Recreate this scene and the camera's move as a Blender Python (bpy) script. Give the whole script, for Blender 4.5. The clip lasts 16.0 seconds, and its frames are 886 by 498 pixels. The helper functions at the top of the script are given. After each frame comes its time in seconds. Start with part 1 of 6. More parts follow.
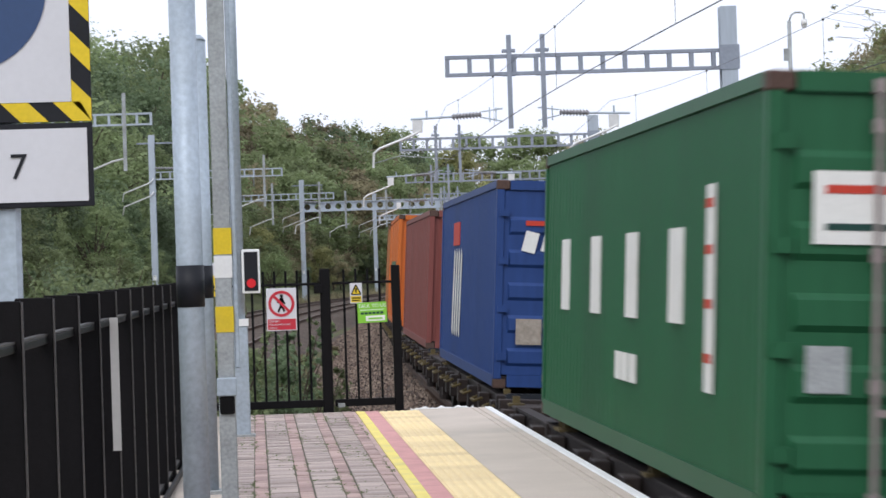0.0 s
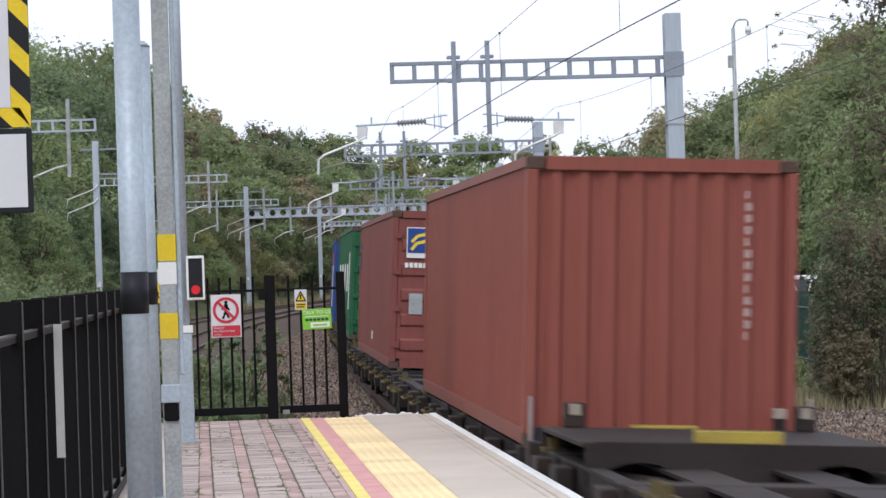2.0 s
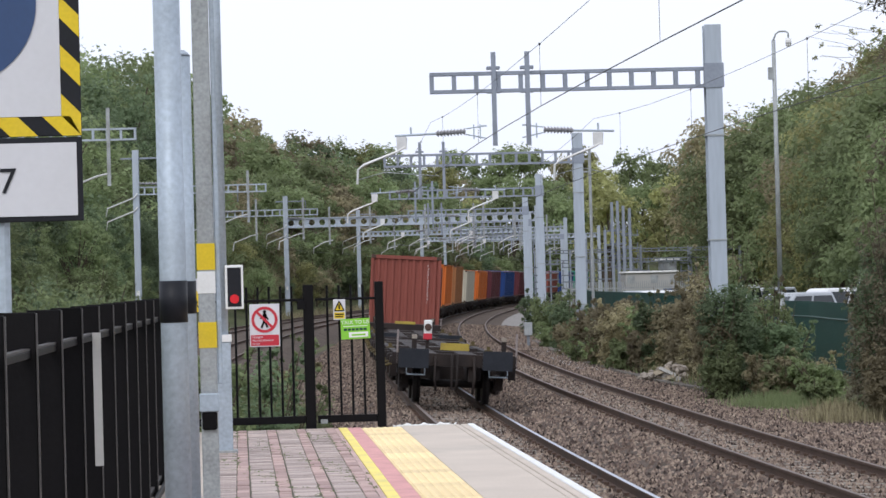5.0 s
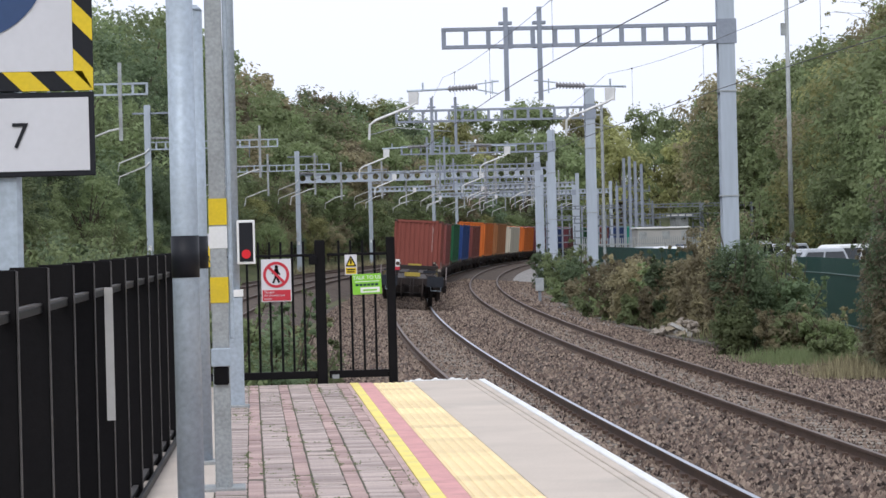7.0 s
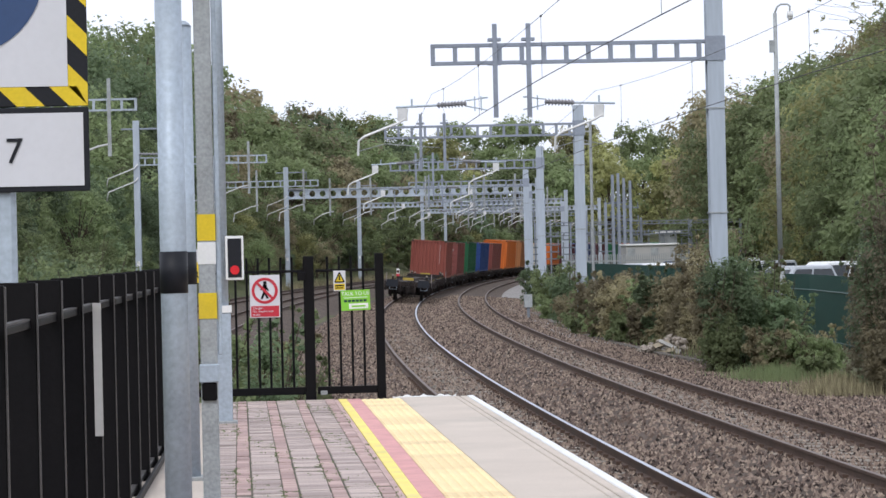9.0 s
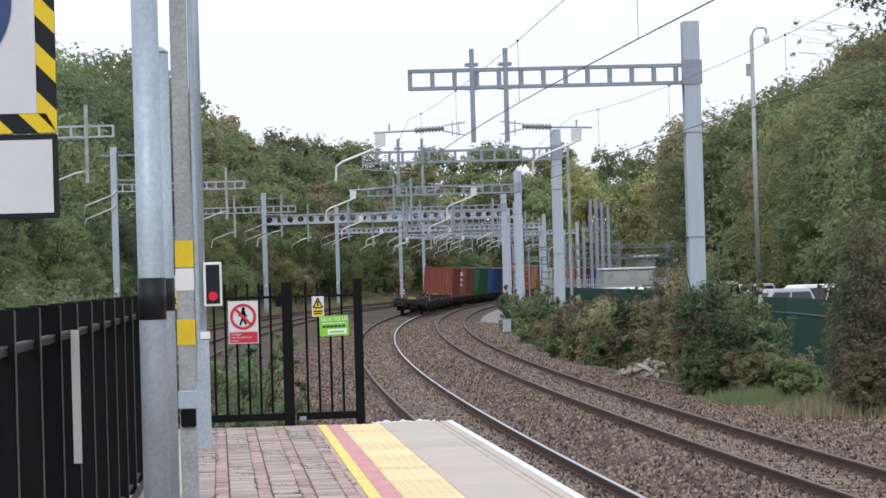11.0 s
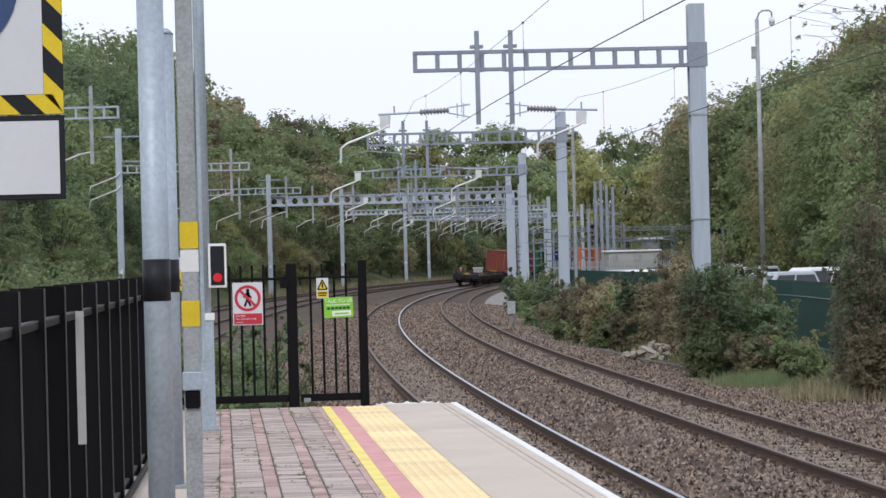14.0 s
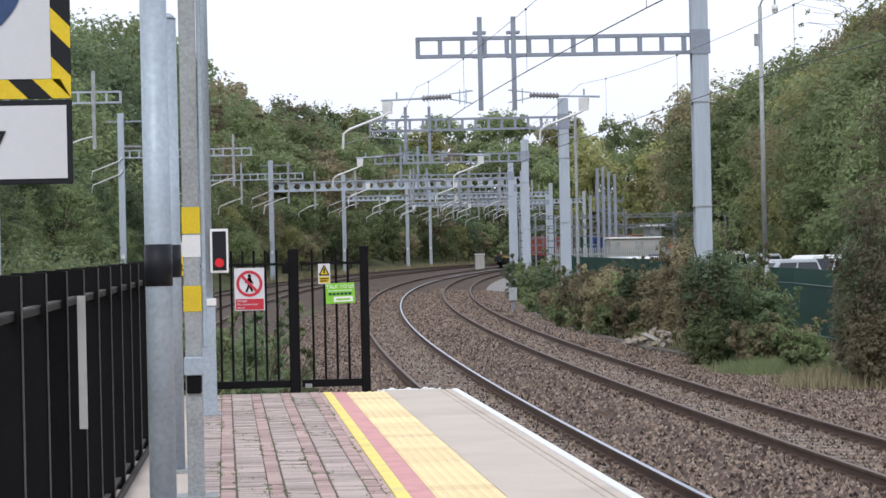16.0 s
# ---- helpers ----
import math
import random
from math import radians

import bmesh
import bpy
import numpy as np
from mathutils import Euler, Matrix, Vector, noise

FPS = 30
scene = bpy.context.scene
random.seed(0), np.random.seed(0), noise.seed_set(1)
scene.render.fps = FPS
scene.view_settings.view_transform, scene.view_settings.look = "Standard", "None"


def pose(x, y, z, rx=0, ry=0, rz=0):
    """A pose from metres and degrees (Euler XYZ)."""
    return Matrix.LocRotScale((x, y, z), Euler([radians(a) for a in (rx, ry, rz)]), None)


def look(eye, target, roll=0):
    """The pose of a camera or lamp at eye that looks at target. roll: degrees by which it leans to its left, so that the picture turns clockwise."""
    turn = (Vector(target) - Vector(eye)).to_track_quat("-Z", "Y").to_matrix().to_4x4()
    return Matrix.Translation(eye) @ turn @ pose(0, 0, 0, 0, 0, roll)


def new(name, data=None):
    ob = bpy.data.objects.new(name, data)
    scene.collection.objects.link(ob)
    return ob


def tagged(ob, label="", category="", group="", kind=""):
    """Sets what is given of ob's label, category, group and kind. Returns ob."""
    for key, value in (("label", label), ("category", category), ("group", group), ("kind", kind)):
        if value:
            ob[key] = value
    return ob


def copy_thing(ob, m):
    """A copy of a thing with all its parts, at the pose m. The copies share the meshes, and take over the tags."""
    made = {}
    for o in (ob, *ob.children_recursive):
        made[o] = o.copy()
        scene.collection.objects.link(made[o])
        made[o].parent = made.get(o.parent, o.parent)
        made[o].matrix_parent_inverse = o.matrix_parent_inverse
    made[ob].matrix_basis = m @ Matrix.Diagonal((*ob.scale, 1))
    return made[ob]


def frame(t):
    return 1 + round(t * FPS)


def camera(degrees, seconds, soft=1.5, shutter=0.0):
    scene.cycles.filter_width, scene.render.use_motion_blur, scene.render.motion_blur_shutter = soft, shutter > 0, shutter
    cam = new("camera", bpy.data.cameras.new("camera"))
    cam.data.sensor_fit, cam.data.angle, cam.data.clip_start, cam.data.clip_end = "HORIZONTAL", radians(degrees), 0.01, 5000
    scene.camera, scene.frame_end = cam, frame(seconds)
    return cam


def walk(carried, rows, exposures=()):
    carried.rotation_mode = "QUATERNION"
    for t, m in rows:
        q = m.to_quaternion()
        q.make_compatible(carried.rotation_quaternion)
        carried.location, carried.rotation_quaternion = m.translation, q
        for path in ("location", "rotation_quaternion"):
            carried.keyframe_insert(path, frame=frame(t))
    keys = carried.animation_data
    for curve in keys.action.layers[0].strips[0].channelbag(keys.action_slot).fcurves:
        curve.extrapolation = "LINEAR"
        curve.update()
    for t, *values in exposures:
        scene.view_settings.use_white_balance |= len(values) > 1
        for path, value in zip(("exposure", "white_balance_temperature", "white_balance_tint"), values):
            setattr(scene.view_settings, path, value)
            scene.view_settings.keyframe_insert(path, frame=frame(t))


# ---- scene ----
EYE = (0.0, 0.0, 1.635)
cam = camera(18.18, 16.0, soft=1.5, shutter=0.4)
# seconds, degrees to the right of the platform's line, degrees up, degrees of lean
TURNS = [(0.0, 3.886, 0.341, -1.83), (0.5, 3.492, 0.477, -1.67), (1.0, 3.815, 0.435, -1.72), (1.5, 4.668, 0.410, -1.85),
         (2.0, 5.032, 0.439, -1.83), (2.5, 4.985, 0.399, -1.90), (3.0, 4.951, 0.358, -1.91), (3.5, 4.972, 0.467, -1.83),
         (4.0, 4.773, 0.673, -1.62), (4.2, 4.652, 0.742, -1.60), (5.2, 4.15, 0.66, -1.50), (6.3, 3.818, 0.321, -1.41),
         (6.5, 3.876, 0.123, -1.42), (7.0, 3.971, -0.237, -1.42), (7.5, 4.048, -0.312, -1.43), (8.0, 4.136, -0.241, -1.42),
         (8.5, 4.228, -0.105, -1.38), (9.0, 4.214, 0.094, -1.30), (10.2, 4.49, 0.47, -1.48), (11.5, 4.719, 0.682, -1.64), (12.0, 4.666, 0.753, -1.69),
         (12.5, 4.620, 0.687, -1.62), (13.0, 4.703, 0.504, -1.62), (13.5, 4.707, 0.339, -1.59), (14.0, 4.572, 0.230, -1.47),
         (14.5, 4.480, 0.143, -1.46), (15.0, 4.510, 0.047, -1.57), (15.5, 4.568, -0.036, -1.41), (16.0, 4.526, -0.055, -1.24)]


def aim(yaw, pitch, roll):
    """The camera's pose from its turn, climb and lean in degrees."""
    return pose(*EYE) @ pose(0, 0, 0, 0, 0, -yaw) @ pose(0, 0, 0, 90 + pitch) @ pose(0, 0, 0, 0, 0, roll)


EXPOSURES = [(0.0, 0.10), (4.0, 0.08), (6.5, -0.06), (7.0, 0.04), (9.0, 0.10), (11.5, 0.0), (12.5, -0.09), (13.5, -0.08), (14.5, 0.03), (16.0, 0.08)]
walk(cam, [(t, aim(a, b, c)) for t, a, b, c in TURNS], EXPOSURES)

# ---- light: a bright overcast sky ----
world = bpy.data.worlds.new("overcast_sky")
scene.world = world
world.use_nodes = True
wn = world.node_tree.nodes
wl = world.node_tree.links
sky = wn.new("ShaderNodeTexSky")
sky.sky_type, sky.sun_disc = "NISHITA", False
sky.sun_elevation, sky.sun_rotation = radians(48), radians(200)
sky.air_density, sky.dust_density, sky.ozone_density = 1.0, 4.0, 1.0
grey = wn.new("ShaderNodeHueSaturation")
grey.inputs["Saturation"].default_value = 0.12
wl.new(sky.outputs[0], grey.inputs["Color"])
cloud = wn.new("ShaderNodeMix")
cloud.data_type = "RGBA"
cloud.inputs["Factor"].default_value = 0.75
cloud.inputs["B"].default_value = (9.2, 9.8, 11.3, 1)
wl.new(grey.outputs[0], cloud.inputs["A"])
wl.new(cloud.outputs["Result"], wn["Background"].inputs["Color"])
wn["Background"].inputs["Strength"].default_value = 0.125
sun = new("sun", bpy.data.lights.new("sun", "SUN"))
sun.data.energy, sun.data.angle, sun.data.color = 0.9, radians(25), (1.0, 0.98, 0.95)
sun.matrix_world = look((0, 0, 50), (0 + 18, 50, 0))
scene.view_settings.exposure = 0.05


# ---- materials ----
def material(name, colour, rough=0.7, metal=0.0, vary=0.25, scale=3.0, fine=40.0, bump=0.15, stain=None, stain_amount=0.5, per_object=0.0, per_island=0.0, streaks=False):
    """A surface with grain at two scales, stains, fine relief and, if asked, a tone of its own for each piece."""
    m = bpy.data.materials.new(name)
    m.use_nodes = True
    n, l = m.node_tree.nodes, m.node_tree.links
    bs = n["Principled BSDF"]
    tc = n.new("ShaderNodeTexCoord")
    mp = n.new("ShaderNodeMapping")
    l.new(tc.outputs["Object"], mp.inputs["Vector"])
    if streaks:
        mp.inputs["Scale"].default_value = (1, 1, 0.12)
    big, small = n.new("ShaderNodeTexNoise"), n.new("ShaderNodeTexNoise")
    for node, s, d in ((big, scale, 5), (small, fine, 3)):
        node.inputs["Scale"].default_value = s
        node.inputs["Detail"].default_value = d
        l.new(mp.outputs[0], node.inputs["Vector"])
    add = n.new("ShaderNodeMath")
    add.operation = "ADD"
    l.new(big.outputs["Fac"], add.inputs[0])
    l.new(small.outputs["Fac"], add.inputs[1])
    value = n.new("ShaderNodeMapRange")
    value.inputs["From Min"].default_value, value.inputs["From Max"].default_value = 0.6, 1.4
    value.inputs["To Min"].default_value, value.inputs["To Max"].default_value = 1 - vary, 1 + vary
    l.new(add.outputs[0], value.inputs["Value"])
    hsv = n.new("ShaderNodeHueSaturation")
    hsv.inputs["Color"].default_value = (*colour, 1)
    last = value.outputs[0]
    for amount, kind, out in ((per_object, "ShaderNodeObjectInfo", "Random"), (per_island, "ShaderNodeNewGeometry", "Random Per Island")):
        if amount:
            info = n.new(kind)
            r = n.new("ShaderNodeMapRange")
            r.inputs["To Min"].default_value, r.inputs["To Max"].default_value = 1 - amount, 1 + amount
            l.new(info.outputs[out], r.inputs["Value"])
            mul = n.new("ShaderNodeMath")
            mul.operation = "MULTIPLY"
            l.new(last, mul.inputs[0])
            l.new(r.outputs[0], mul.inputs[1])
            last = mul.outputs[0]
            hue = n.new("ShaderNodeMapRange")
            hue.inputs["To Min"].default_value, hue.inputs["To Max"].default_value = 0.5 - amount * 0.02, 0.5 + amount * 0.02
            l.new(info.outputs[out], hue.inputs["Value"])
            l.new(hue.outputs[0], hsv.inputs["Hue"])
    l.new(last, hsv.inputs["Value"])
    colour_out = hsv.outputs[0]
    if stain:
        st = n.new("ShaderNodeTexNoise")
        st.inputs["Scale"].default_value, st.inputs["Detail"].default_value = scale * 0.6, 8
        l.new(mp.outputs[0], st.inputs["Vector"])
        ramp = n.new("ShaderNodeMapRange")
        ramp.inputs["From Min"].default_value, ramp.inputs["From Max"].default_value = 0.5, 0.68
        ramp.inputs["To Max"].default_value = stain_amount
        l.new(st.outputs["Fac"], ramp.inputs["Value"])
        mix = n.new("ShaderNodeMix")
        mix.data_type = "RGBA"
        mix.inputs["B"].default_value = (*stain, 1)
        l.new(colour_out, mix.inputs["A"])
        l.new(ramp.outputs[0], mix.inputs["Factor"])
        colour_out = mix.outputs["Result"]
    l.new(colour_out, bs.inputs["Base Color"])
    bs.inputs["Roughness"].default_value, bs.inputs["Metallic"].default_value = rough, metal
    bs.inputs["Specular IOR Level"].default_value = 0.25 if rough > 0.48 else 0.5
    if bump:
        b = n.new("ShaderNodeBump")
        b.inputs["Strength"].default_value, b.inputs["Distance"].default_value = bump, 0.02
        l.new(add.outputs[0], b.inputs["Height"])
        l.new(b.outputs[0], bs.inputs["Normal"])
    return m


def leaf_material(name, colour, per_object=0.36):
    m = material(name, colour, 0.6, 0, 0.35, 0.5, 3.0, 0, per_object=per_object)
    n, l = m.node_tree.nodes, m.node_tree.links
    bs = n["Principled BSDF"]
    source = bs.inputs["Base Color"].links[0].from_socket
    tr = n.new("ShaderNodeBsdfTranslucent")
    mix = n.new("ShaderNodeMixShader")
    mix.inputs[0].default_value = 0.5
    l.new(source, tr.inputs["Color"])
    l.new(bs.outputs[0], mix.inputs[1])
    l.new(tr.outputs[0], mix.inputs[2])
    l.new(mix.outputs[0], n["Material Output"].inputs["Surface"])
    return m


def glow(name, colour, strength):
    m = material(name, colour, 0.3, 0, 0.05, 3, 20, 0)
    bs = m.node_tree.nodes["Principled BSDF"]
    bs.inputs["Emission Color"].default_value, bs.inputs["Emission Strength"].default_value = (*colour, 1), strength
    return m


M_GALV = material("galvanised_steel", (0.40, 0.46, 0.53), 0.5, 0.2, 0.22, 2.0, 30, 0.1, (0.30, 0.32, 0.34), 0.4)
M_GALV_DULL = material("weathered_galvanised_steel", (0.36, 0.38, 0.39), 0.6, 0.25, 0.3, 3.0, 45, 0.15, (0.22, 0.22, 0.21), 0.5)
M_MAST = material("painted_grey_steel", (0.41, 0.46, 0.53), 0.55, 0.1, 0.12, 0.6, 12, 0.03, (0.30, 0.32, 0.35), 0.4, streaks=True)
# a darker grey than the masts' steel
M_GIRDER = material("dark_girder_steel", (0.27, 0.30, 0.36), 0.6, 0.1, 0.15, 0.8, 14, 0.04, (0.17, 0.18, 0.20), 0.45)
M_STEELDARK = material("weathered_dark_steel", (0.19, 0.21, 0.24), 0.65, 0.1, 0.3, 1.5, 20, 0.05, (0.12, 0.12, 0.12), 0.4)
M_BLACK = material("black_paint", (0.0055, 0.005, 0.006), 0.5, 0, 0.3, 4, 50, 0.08, (0.010, 0.0085, 0.0085), 0.35)
M_BLACK.node_tree.nodes["Principled BSDF"].inputs["Specular IOR Level"].default_value = 0.12
# lighter grey: wear, and the light caught on fence edges, put into the colour
M_EDGE = material("worn_lit_edge_steel", (0.075, 0.070, 0.070), 0.5, 0.1, 0.3, 3, 30, 0.05)
M_BLACKBAND = material("black_band", (0.012, 0.013, 0.018), 0.5, 0, 0.2, 4, 60, 0.05)
M_YELLOW = material("yellow_paint", (0.72, 0.52, 0.03), 0.55, 0, 0.1, 5, 60, 0.05, (0.5, 0.38, 0.08), 0.4)
M_LINE = material("yellow_line_paint", (0.86, 0.71, 0.20), 0.65, 0, 0.12, 3, 70, 0.1, (0.5, 0.45, 0.3), 0.4)
M_WHITE = material("white_paint", (0.78, 0.78, 0.78), 0.55, 0, 0.06, 4, 60, 0.05, (0.55, 0.54, 0.5), 0.3)
M_SIGNWHITE = material("white_sign_face", (0.62, 0.62, 0.66), 0.4, 0, 0.04, 2, 30, 0.0, (0.5, 0.5, 0.5), 0.25)
M_BLUE = material("blue_sign_face", (0.025, 0.06, 0.16), 0.4, 0, 0.08, 2, 30, 0.0)
M_RED = material("red_sign_face", (0.5, 0.02, 0.04), 0.45, 0, 0.08, 4, 40, 0.0)
M_GREENSIGN = material("lime_green_sign_face", (0.22, 0.55, 0.04), 0.45, 0, 0.06, 4, 40, 0.0)
M_REDLAMP = glow("red_signal_lens", (0.50, 0.010, 0.018), 0.26)
M_BRICK_G = material("grey_pink_paver", (0.475, 0.39, 0.362), 0.85, 0, 0.2, 6, 80, 0.3, (0.30, 0.255, 0.24), 0.4, per_object=0.22)
M_BRICK_R = material("red_paver", (0.455, 0.325, 0.30), 0.85, 0, 0.2, 6, 80, 0.3, (0.33, 0.24, 0.22), 0.4, per_object=0.2)
M_BRICKS_G = material("grey_pink_pavers", (0.475, 0.39, 0.362), 0.85, 0, 0.2, 6, 80, 0.3, (0.30, 0.255, 0.24), 0.4, per_island=0.22)
M_BRICKS_R = material("red_pavers", (0.455, 0.325, 0.30), 0.85, 0, 0.2, 6, 80, 0.3, (0.33, 0.24, 0.22), 0.4, per_island=0.2)
M_JOINT = material("dirty_joint_sand", (0.12, 0.11, 0.085), 0.95, 0, 0.3, 5, 60, 0.3, (0.06, 0.08, 0.03), 0.6)
M_TACTILE = material("buff_tactile_paving", (0.84, 0.665, 0.39), 0.8, 0, 0.15, 1.1, 60, 0.2, (0.56, 0.41, 0.24), 0.5, per_object=0.1)
M_DOME = material("worn_tactile_dome", (0.90, 0.75, 0.48), 0.8, 0, 0.1, 3, 60, 0.1, (0.7, 0.56, 0.34), 0.4, per_object=0.1)
M_GREYGRAVEL = material("grey_gravel", (0.27, 0.255, 0.245), 0.95, 0, 0.45, 2.5, 30, 0.6, (0.17, 0.15, 0.13), 0.5)
M_PINK = material("red_paving_strip", (0.66, 0.34, 0.33), 0.8, 0, 0.15, 4, 70, 0.2, (0.36, 0.2, 0.19), 0.4)
M_CONC = material("platform_concrete", (0.56, 0.485, 0.42), 0.85, 0, 0.12, 1.2, 60, 0.15, (0.33, 0.31, 0.28), 0.45)
M_BASE = material("concrete_base", (0.38, 0.37, 0.35), 0.9, 0, 0.18, 3, 50, 0.3, (0.25, 0.24, 0.22), 0.5)
M_TROUGH = material("damp_dark_concrete", (0.13, 0.115, 0.10), 0.9, 0, 0.3, 2, 40, 0.3, (0.07, 0.06, 0.05), 0.6)
M_RAIL = material("rusty_rail_side", (0.10, 0.065, 0.05), 0.75, 0.2, 0.3, 2, 40, 0.2, (0.06, 0.05, 0.045), 0.5)
M_SHINE = material("polished_rail_head", (0.44, 0.47, 0.55), 0.28, 1.0, 0.1, 1, 30, 0.03)
M_DULLHEAD = material("worn_rail_head", (0.16, 0.125, 0.11), 0.6, 0.3, 0.2, 1, 30, 0.05)
M_BALLAST_BED = material("ballast_bed", (0.086, 0.064, 0.052), 0.95, 0, 0.8, 1.0, 14, 0.9, (0.085, 0.065, 0.05), 0.6)
M_STONE = material("ballast_stone", (0.182, 0.136, 0.113), 0.9, 0, 0.3, 1.5, 30, 0.2, (0.13, 0.09, 0.07), 0.5, per_island=0.95)
M_SLEEPER = material("concrete_sleeper", (0.24, 0.215, 0.185), 0.9, 0, 0.2, 3, 40, 0.3, (0.13, 0.1, 0.08), 0.5, per_object=0.2)
M_GROUND = material("grassy_earth", (0.075, 0.085, 0.035), 0.95, 0, 0.4, 0.25, 4, 0.5, (0.12, 0.10, 0.06), 0.6)
M_WIRE = material("copper_wire", (0.05, 0.05, 0.055), 0.5, 0.6, 0.1, 3, 20, 0)
M_INSUL = material("brown_grey_insulator", (0.24, 0.24, 0.26), 0.35, 0, 0.15, 5, 30, 0.05)
M_ALU = material("pale_aluminium_tube", (0.66, 0.66, 0.66), 0.4, 0.3, 0.1, 5, 30, 0.0)
M_WAGON = material("black_grimy_wagon_steel", (0.024, 0.018, 0.017), 0.68, 0.1, 0.4, 1.5, 25, 0.2, (0.055, 0.036, 0.028), 0.6)
M_DECK = material("worn_wagon_deck", (0.028, 0.021, 0.020), 0.7, 0.05, 0.3, 1.2, 25, 0.15, (0.045, 0.035, 0.032), 0.6)
M_WHEEL = material("oily_wheel_steel", (0.03, 0.026, 0.026), 0.55, 0.4, 0.3, 4, 40, 0.1)
M_GREENFENCE = material("dark_green_fence_paint", (0.012, 0.055, 0.045), 0.5, 0, 0.2, 1.5, 30, 0.05, (0.02, 0.05, 0.04), 0.4)
M_WALLPALE = material("pale_cladding", (0.42, 0.41, 0.40), 0.7, 0, 0.1, 0.8, 15, 0.05, (0.3, 0.29, 0.28), 0.4)
M_GLASS = material("dark_glass", (0.02, 0.025, 0.03), 0.08, 0, 0.05, 2, 20, 0)
M_CARWHITE = material("white_car_paint", (0.7, 0.71, 0.73), 0.25, 0, 0.03, 2, 20, 0)
M_CARSILVER = material("silver_car_paint", (0.42, 0.44, 0.47), 0.28, 0.4, 0.03, 2, 20, 0)
M_CARDARK = material("dark_blue_car_paint", (0.03, 0.04, 0.06), 0.25, 0.1, 0.03, 2, 20, 0)
M_ASPHALT = material("asphalt", (0.055, 0.055, 0.056), 0.9, 0, 0.2, 1, 30, 0.2)
M_BARK = material("bark", (0.10, 0.08, 0.06), 0.9, 0, 0.3, 3, 25, 0.5)
M_DEADGRASS = material("dry_grass", (0.25, 0.22, 0.135), 0.9, 0, 0.3, 2, 12, 0, per_island=0.4)
M_RUBBLE = material("pale_rubble", (0.33, 0.29, 0.25), 0.9, 0, 0.3, 3, 25, 0.3, (0.2, 0.16, 0.12), 0.5)
M_WOOD = material("weathered_timber", (0.33, 0.28, 0.21), 0.85, 0, 0.25, 3, 40, 0.2, streaks=True)
LEAVES = [leaf_material("dark_green_leaves", (0.162, 0.215, 0.120)), leaf_material("mid_green_leaves", (0.225, 0.272, 0.134)),
          leaf_material("yellow_green_leaves", (0.330, 0.330, 0.148)), leaf_material("olive_brown_leaves", (0.285, 0.250, 0.155))]
M_BROWNLEAF = leaf_material("dark_brown_leaves", (0.165, 0.143, 0.098))


# ---- mesh helpers ----
def box(bm, x0, x1, y0, y1, z0, z1):
    v = [bm.verts.new((x, y, z)) for x in (x0, x1) for y in (y0, y1) for z in (z0, z1)]
    for f in ((0, 1, 3, 2), (4, 6, 7, 5), (0, 4, 5, 1), (2, 3, 7, 6), (0, 2, 6, 4), (1, 5, 7, 3)):
        bm.faces.new([v[i] for i in f])
    return v


def bevelled(bm, amount=0.004):
    bmesh.ops.bevel(bm, geom=bm.edges[:], offset=amount, segments=1, affect="EDGES", clamp_overlap=True)


def tube(bm, p, q, r, seg=12, r2=None):
    p, q = Vector(p), Vector(q)
    r2 = r if r2 is None else r2
    turn = (q - p).to_track_quat("Z", "Y")
    rings = []
    for c, rad in ((p, r), (q, r2)):
        rings.append([bm.verts.new(c + turn @ Vector((rad * math.cos(2 * math.pi * i / seg), rad * math.sin(2 * math.pi * i / seg), 0))) for i in range(seg)])
    for i in range(seg):
        f = bm.faces.new((rings[0][i], rings[0][(i + 1) % seg], rings[1][(i + 1) % seg], rings[1][i]))
        f.smooth = seg > 8
    bm.faces.new(rings[0][::-1])
    bm.faces.new(rings[1])


def path_tube(bm, points, r, seg=8):
    """One bent tube through the points."""
    pts = [Vector(p) for p in points]
    rings = []
    for i, p in enumerate(pts):
        d = (pts[min(i + 1, len(pts) - 1)] - pts[max(i - 1, 0)]).normalized()
        u = d.orthogonal().normalized() if not rings else (side - d * side.dot(d)).normalized()
        side, v = u, d.cross(u)
        rings.append([bm.verts.new(p + r * (u * math.cos(2 * math.pi * k / seg) + v * math.sin(2 * math.pi * k / seg))) for k in range(seg)])
    for a, b in zip(rings, rings[1:]):
        for k in range(seg):
            bm.faces.new((a[k], a[(k + 1) % seg], b[(k + 1) % seg], b[k])).smooth = True
    bm.faces.new(rings[0][::-1])
    bm.faces.new(rings[-1])


def prism(bm, outline, z0, z1):
    """A flat outline in x and y, drawn up from z0 to z1."""
    a = [bm.verts.new((x, y, z0)) for x, y in outline]
    b = [bm.verts.new((x, y, z1)) for x, y in outline]
    n = len(outline)
    for i in range(n):
        bm.faces.new((a[i], a[(i + 1) % n], b[(i + 1) % n], b[i]))
    bm.faces.new(a[::-1])
    bm.faces.new(b)


def mesh_of(name, bm, mat):
    bmesh.ops.recalc_face_normals(bm, faces=bm.faces[:])
    me = bpy.data.meshes.new(name)
    bm.to_mesh(me)
    bm.free()
    me.materials.append(mat)
    return me


def part(name, bm, mat, parent=None, label="", at=None):
    """Links a bmesh as one mesh object, under a thing or a part."""
    ob = new(name, bm if isinstance(bm, bpy.types.Mesh) else mesh_of(name, bm, mat))
    if parent is not None:
        ob.parent = parent
    if at is not None:
        ob.matrix_basis = at
    return tagged(ob, label)


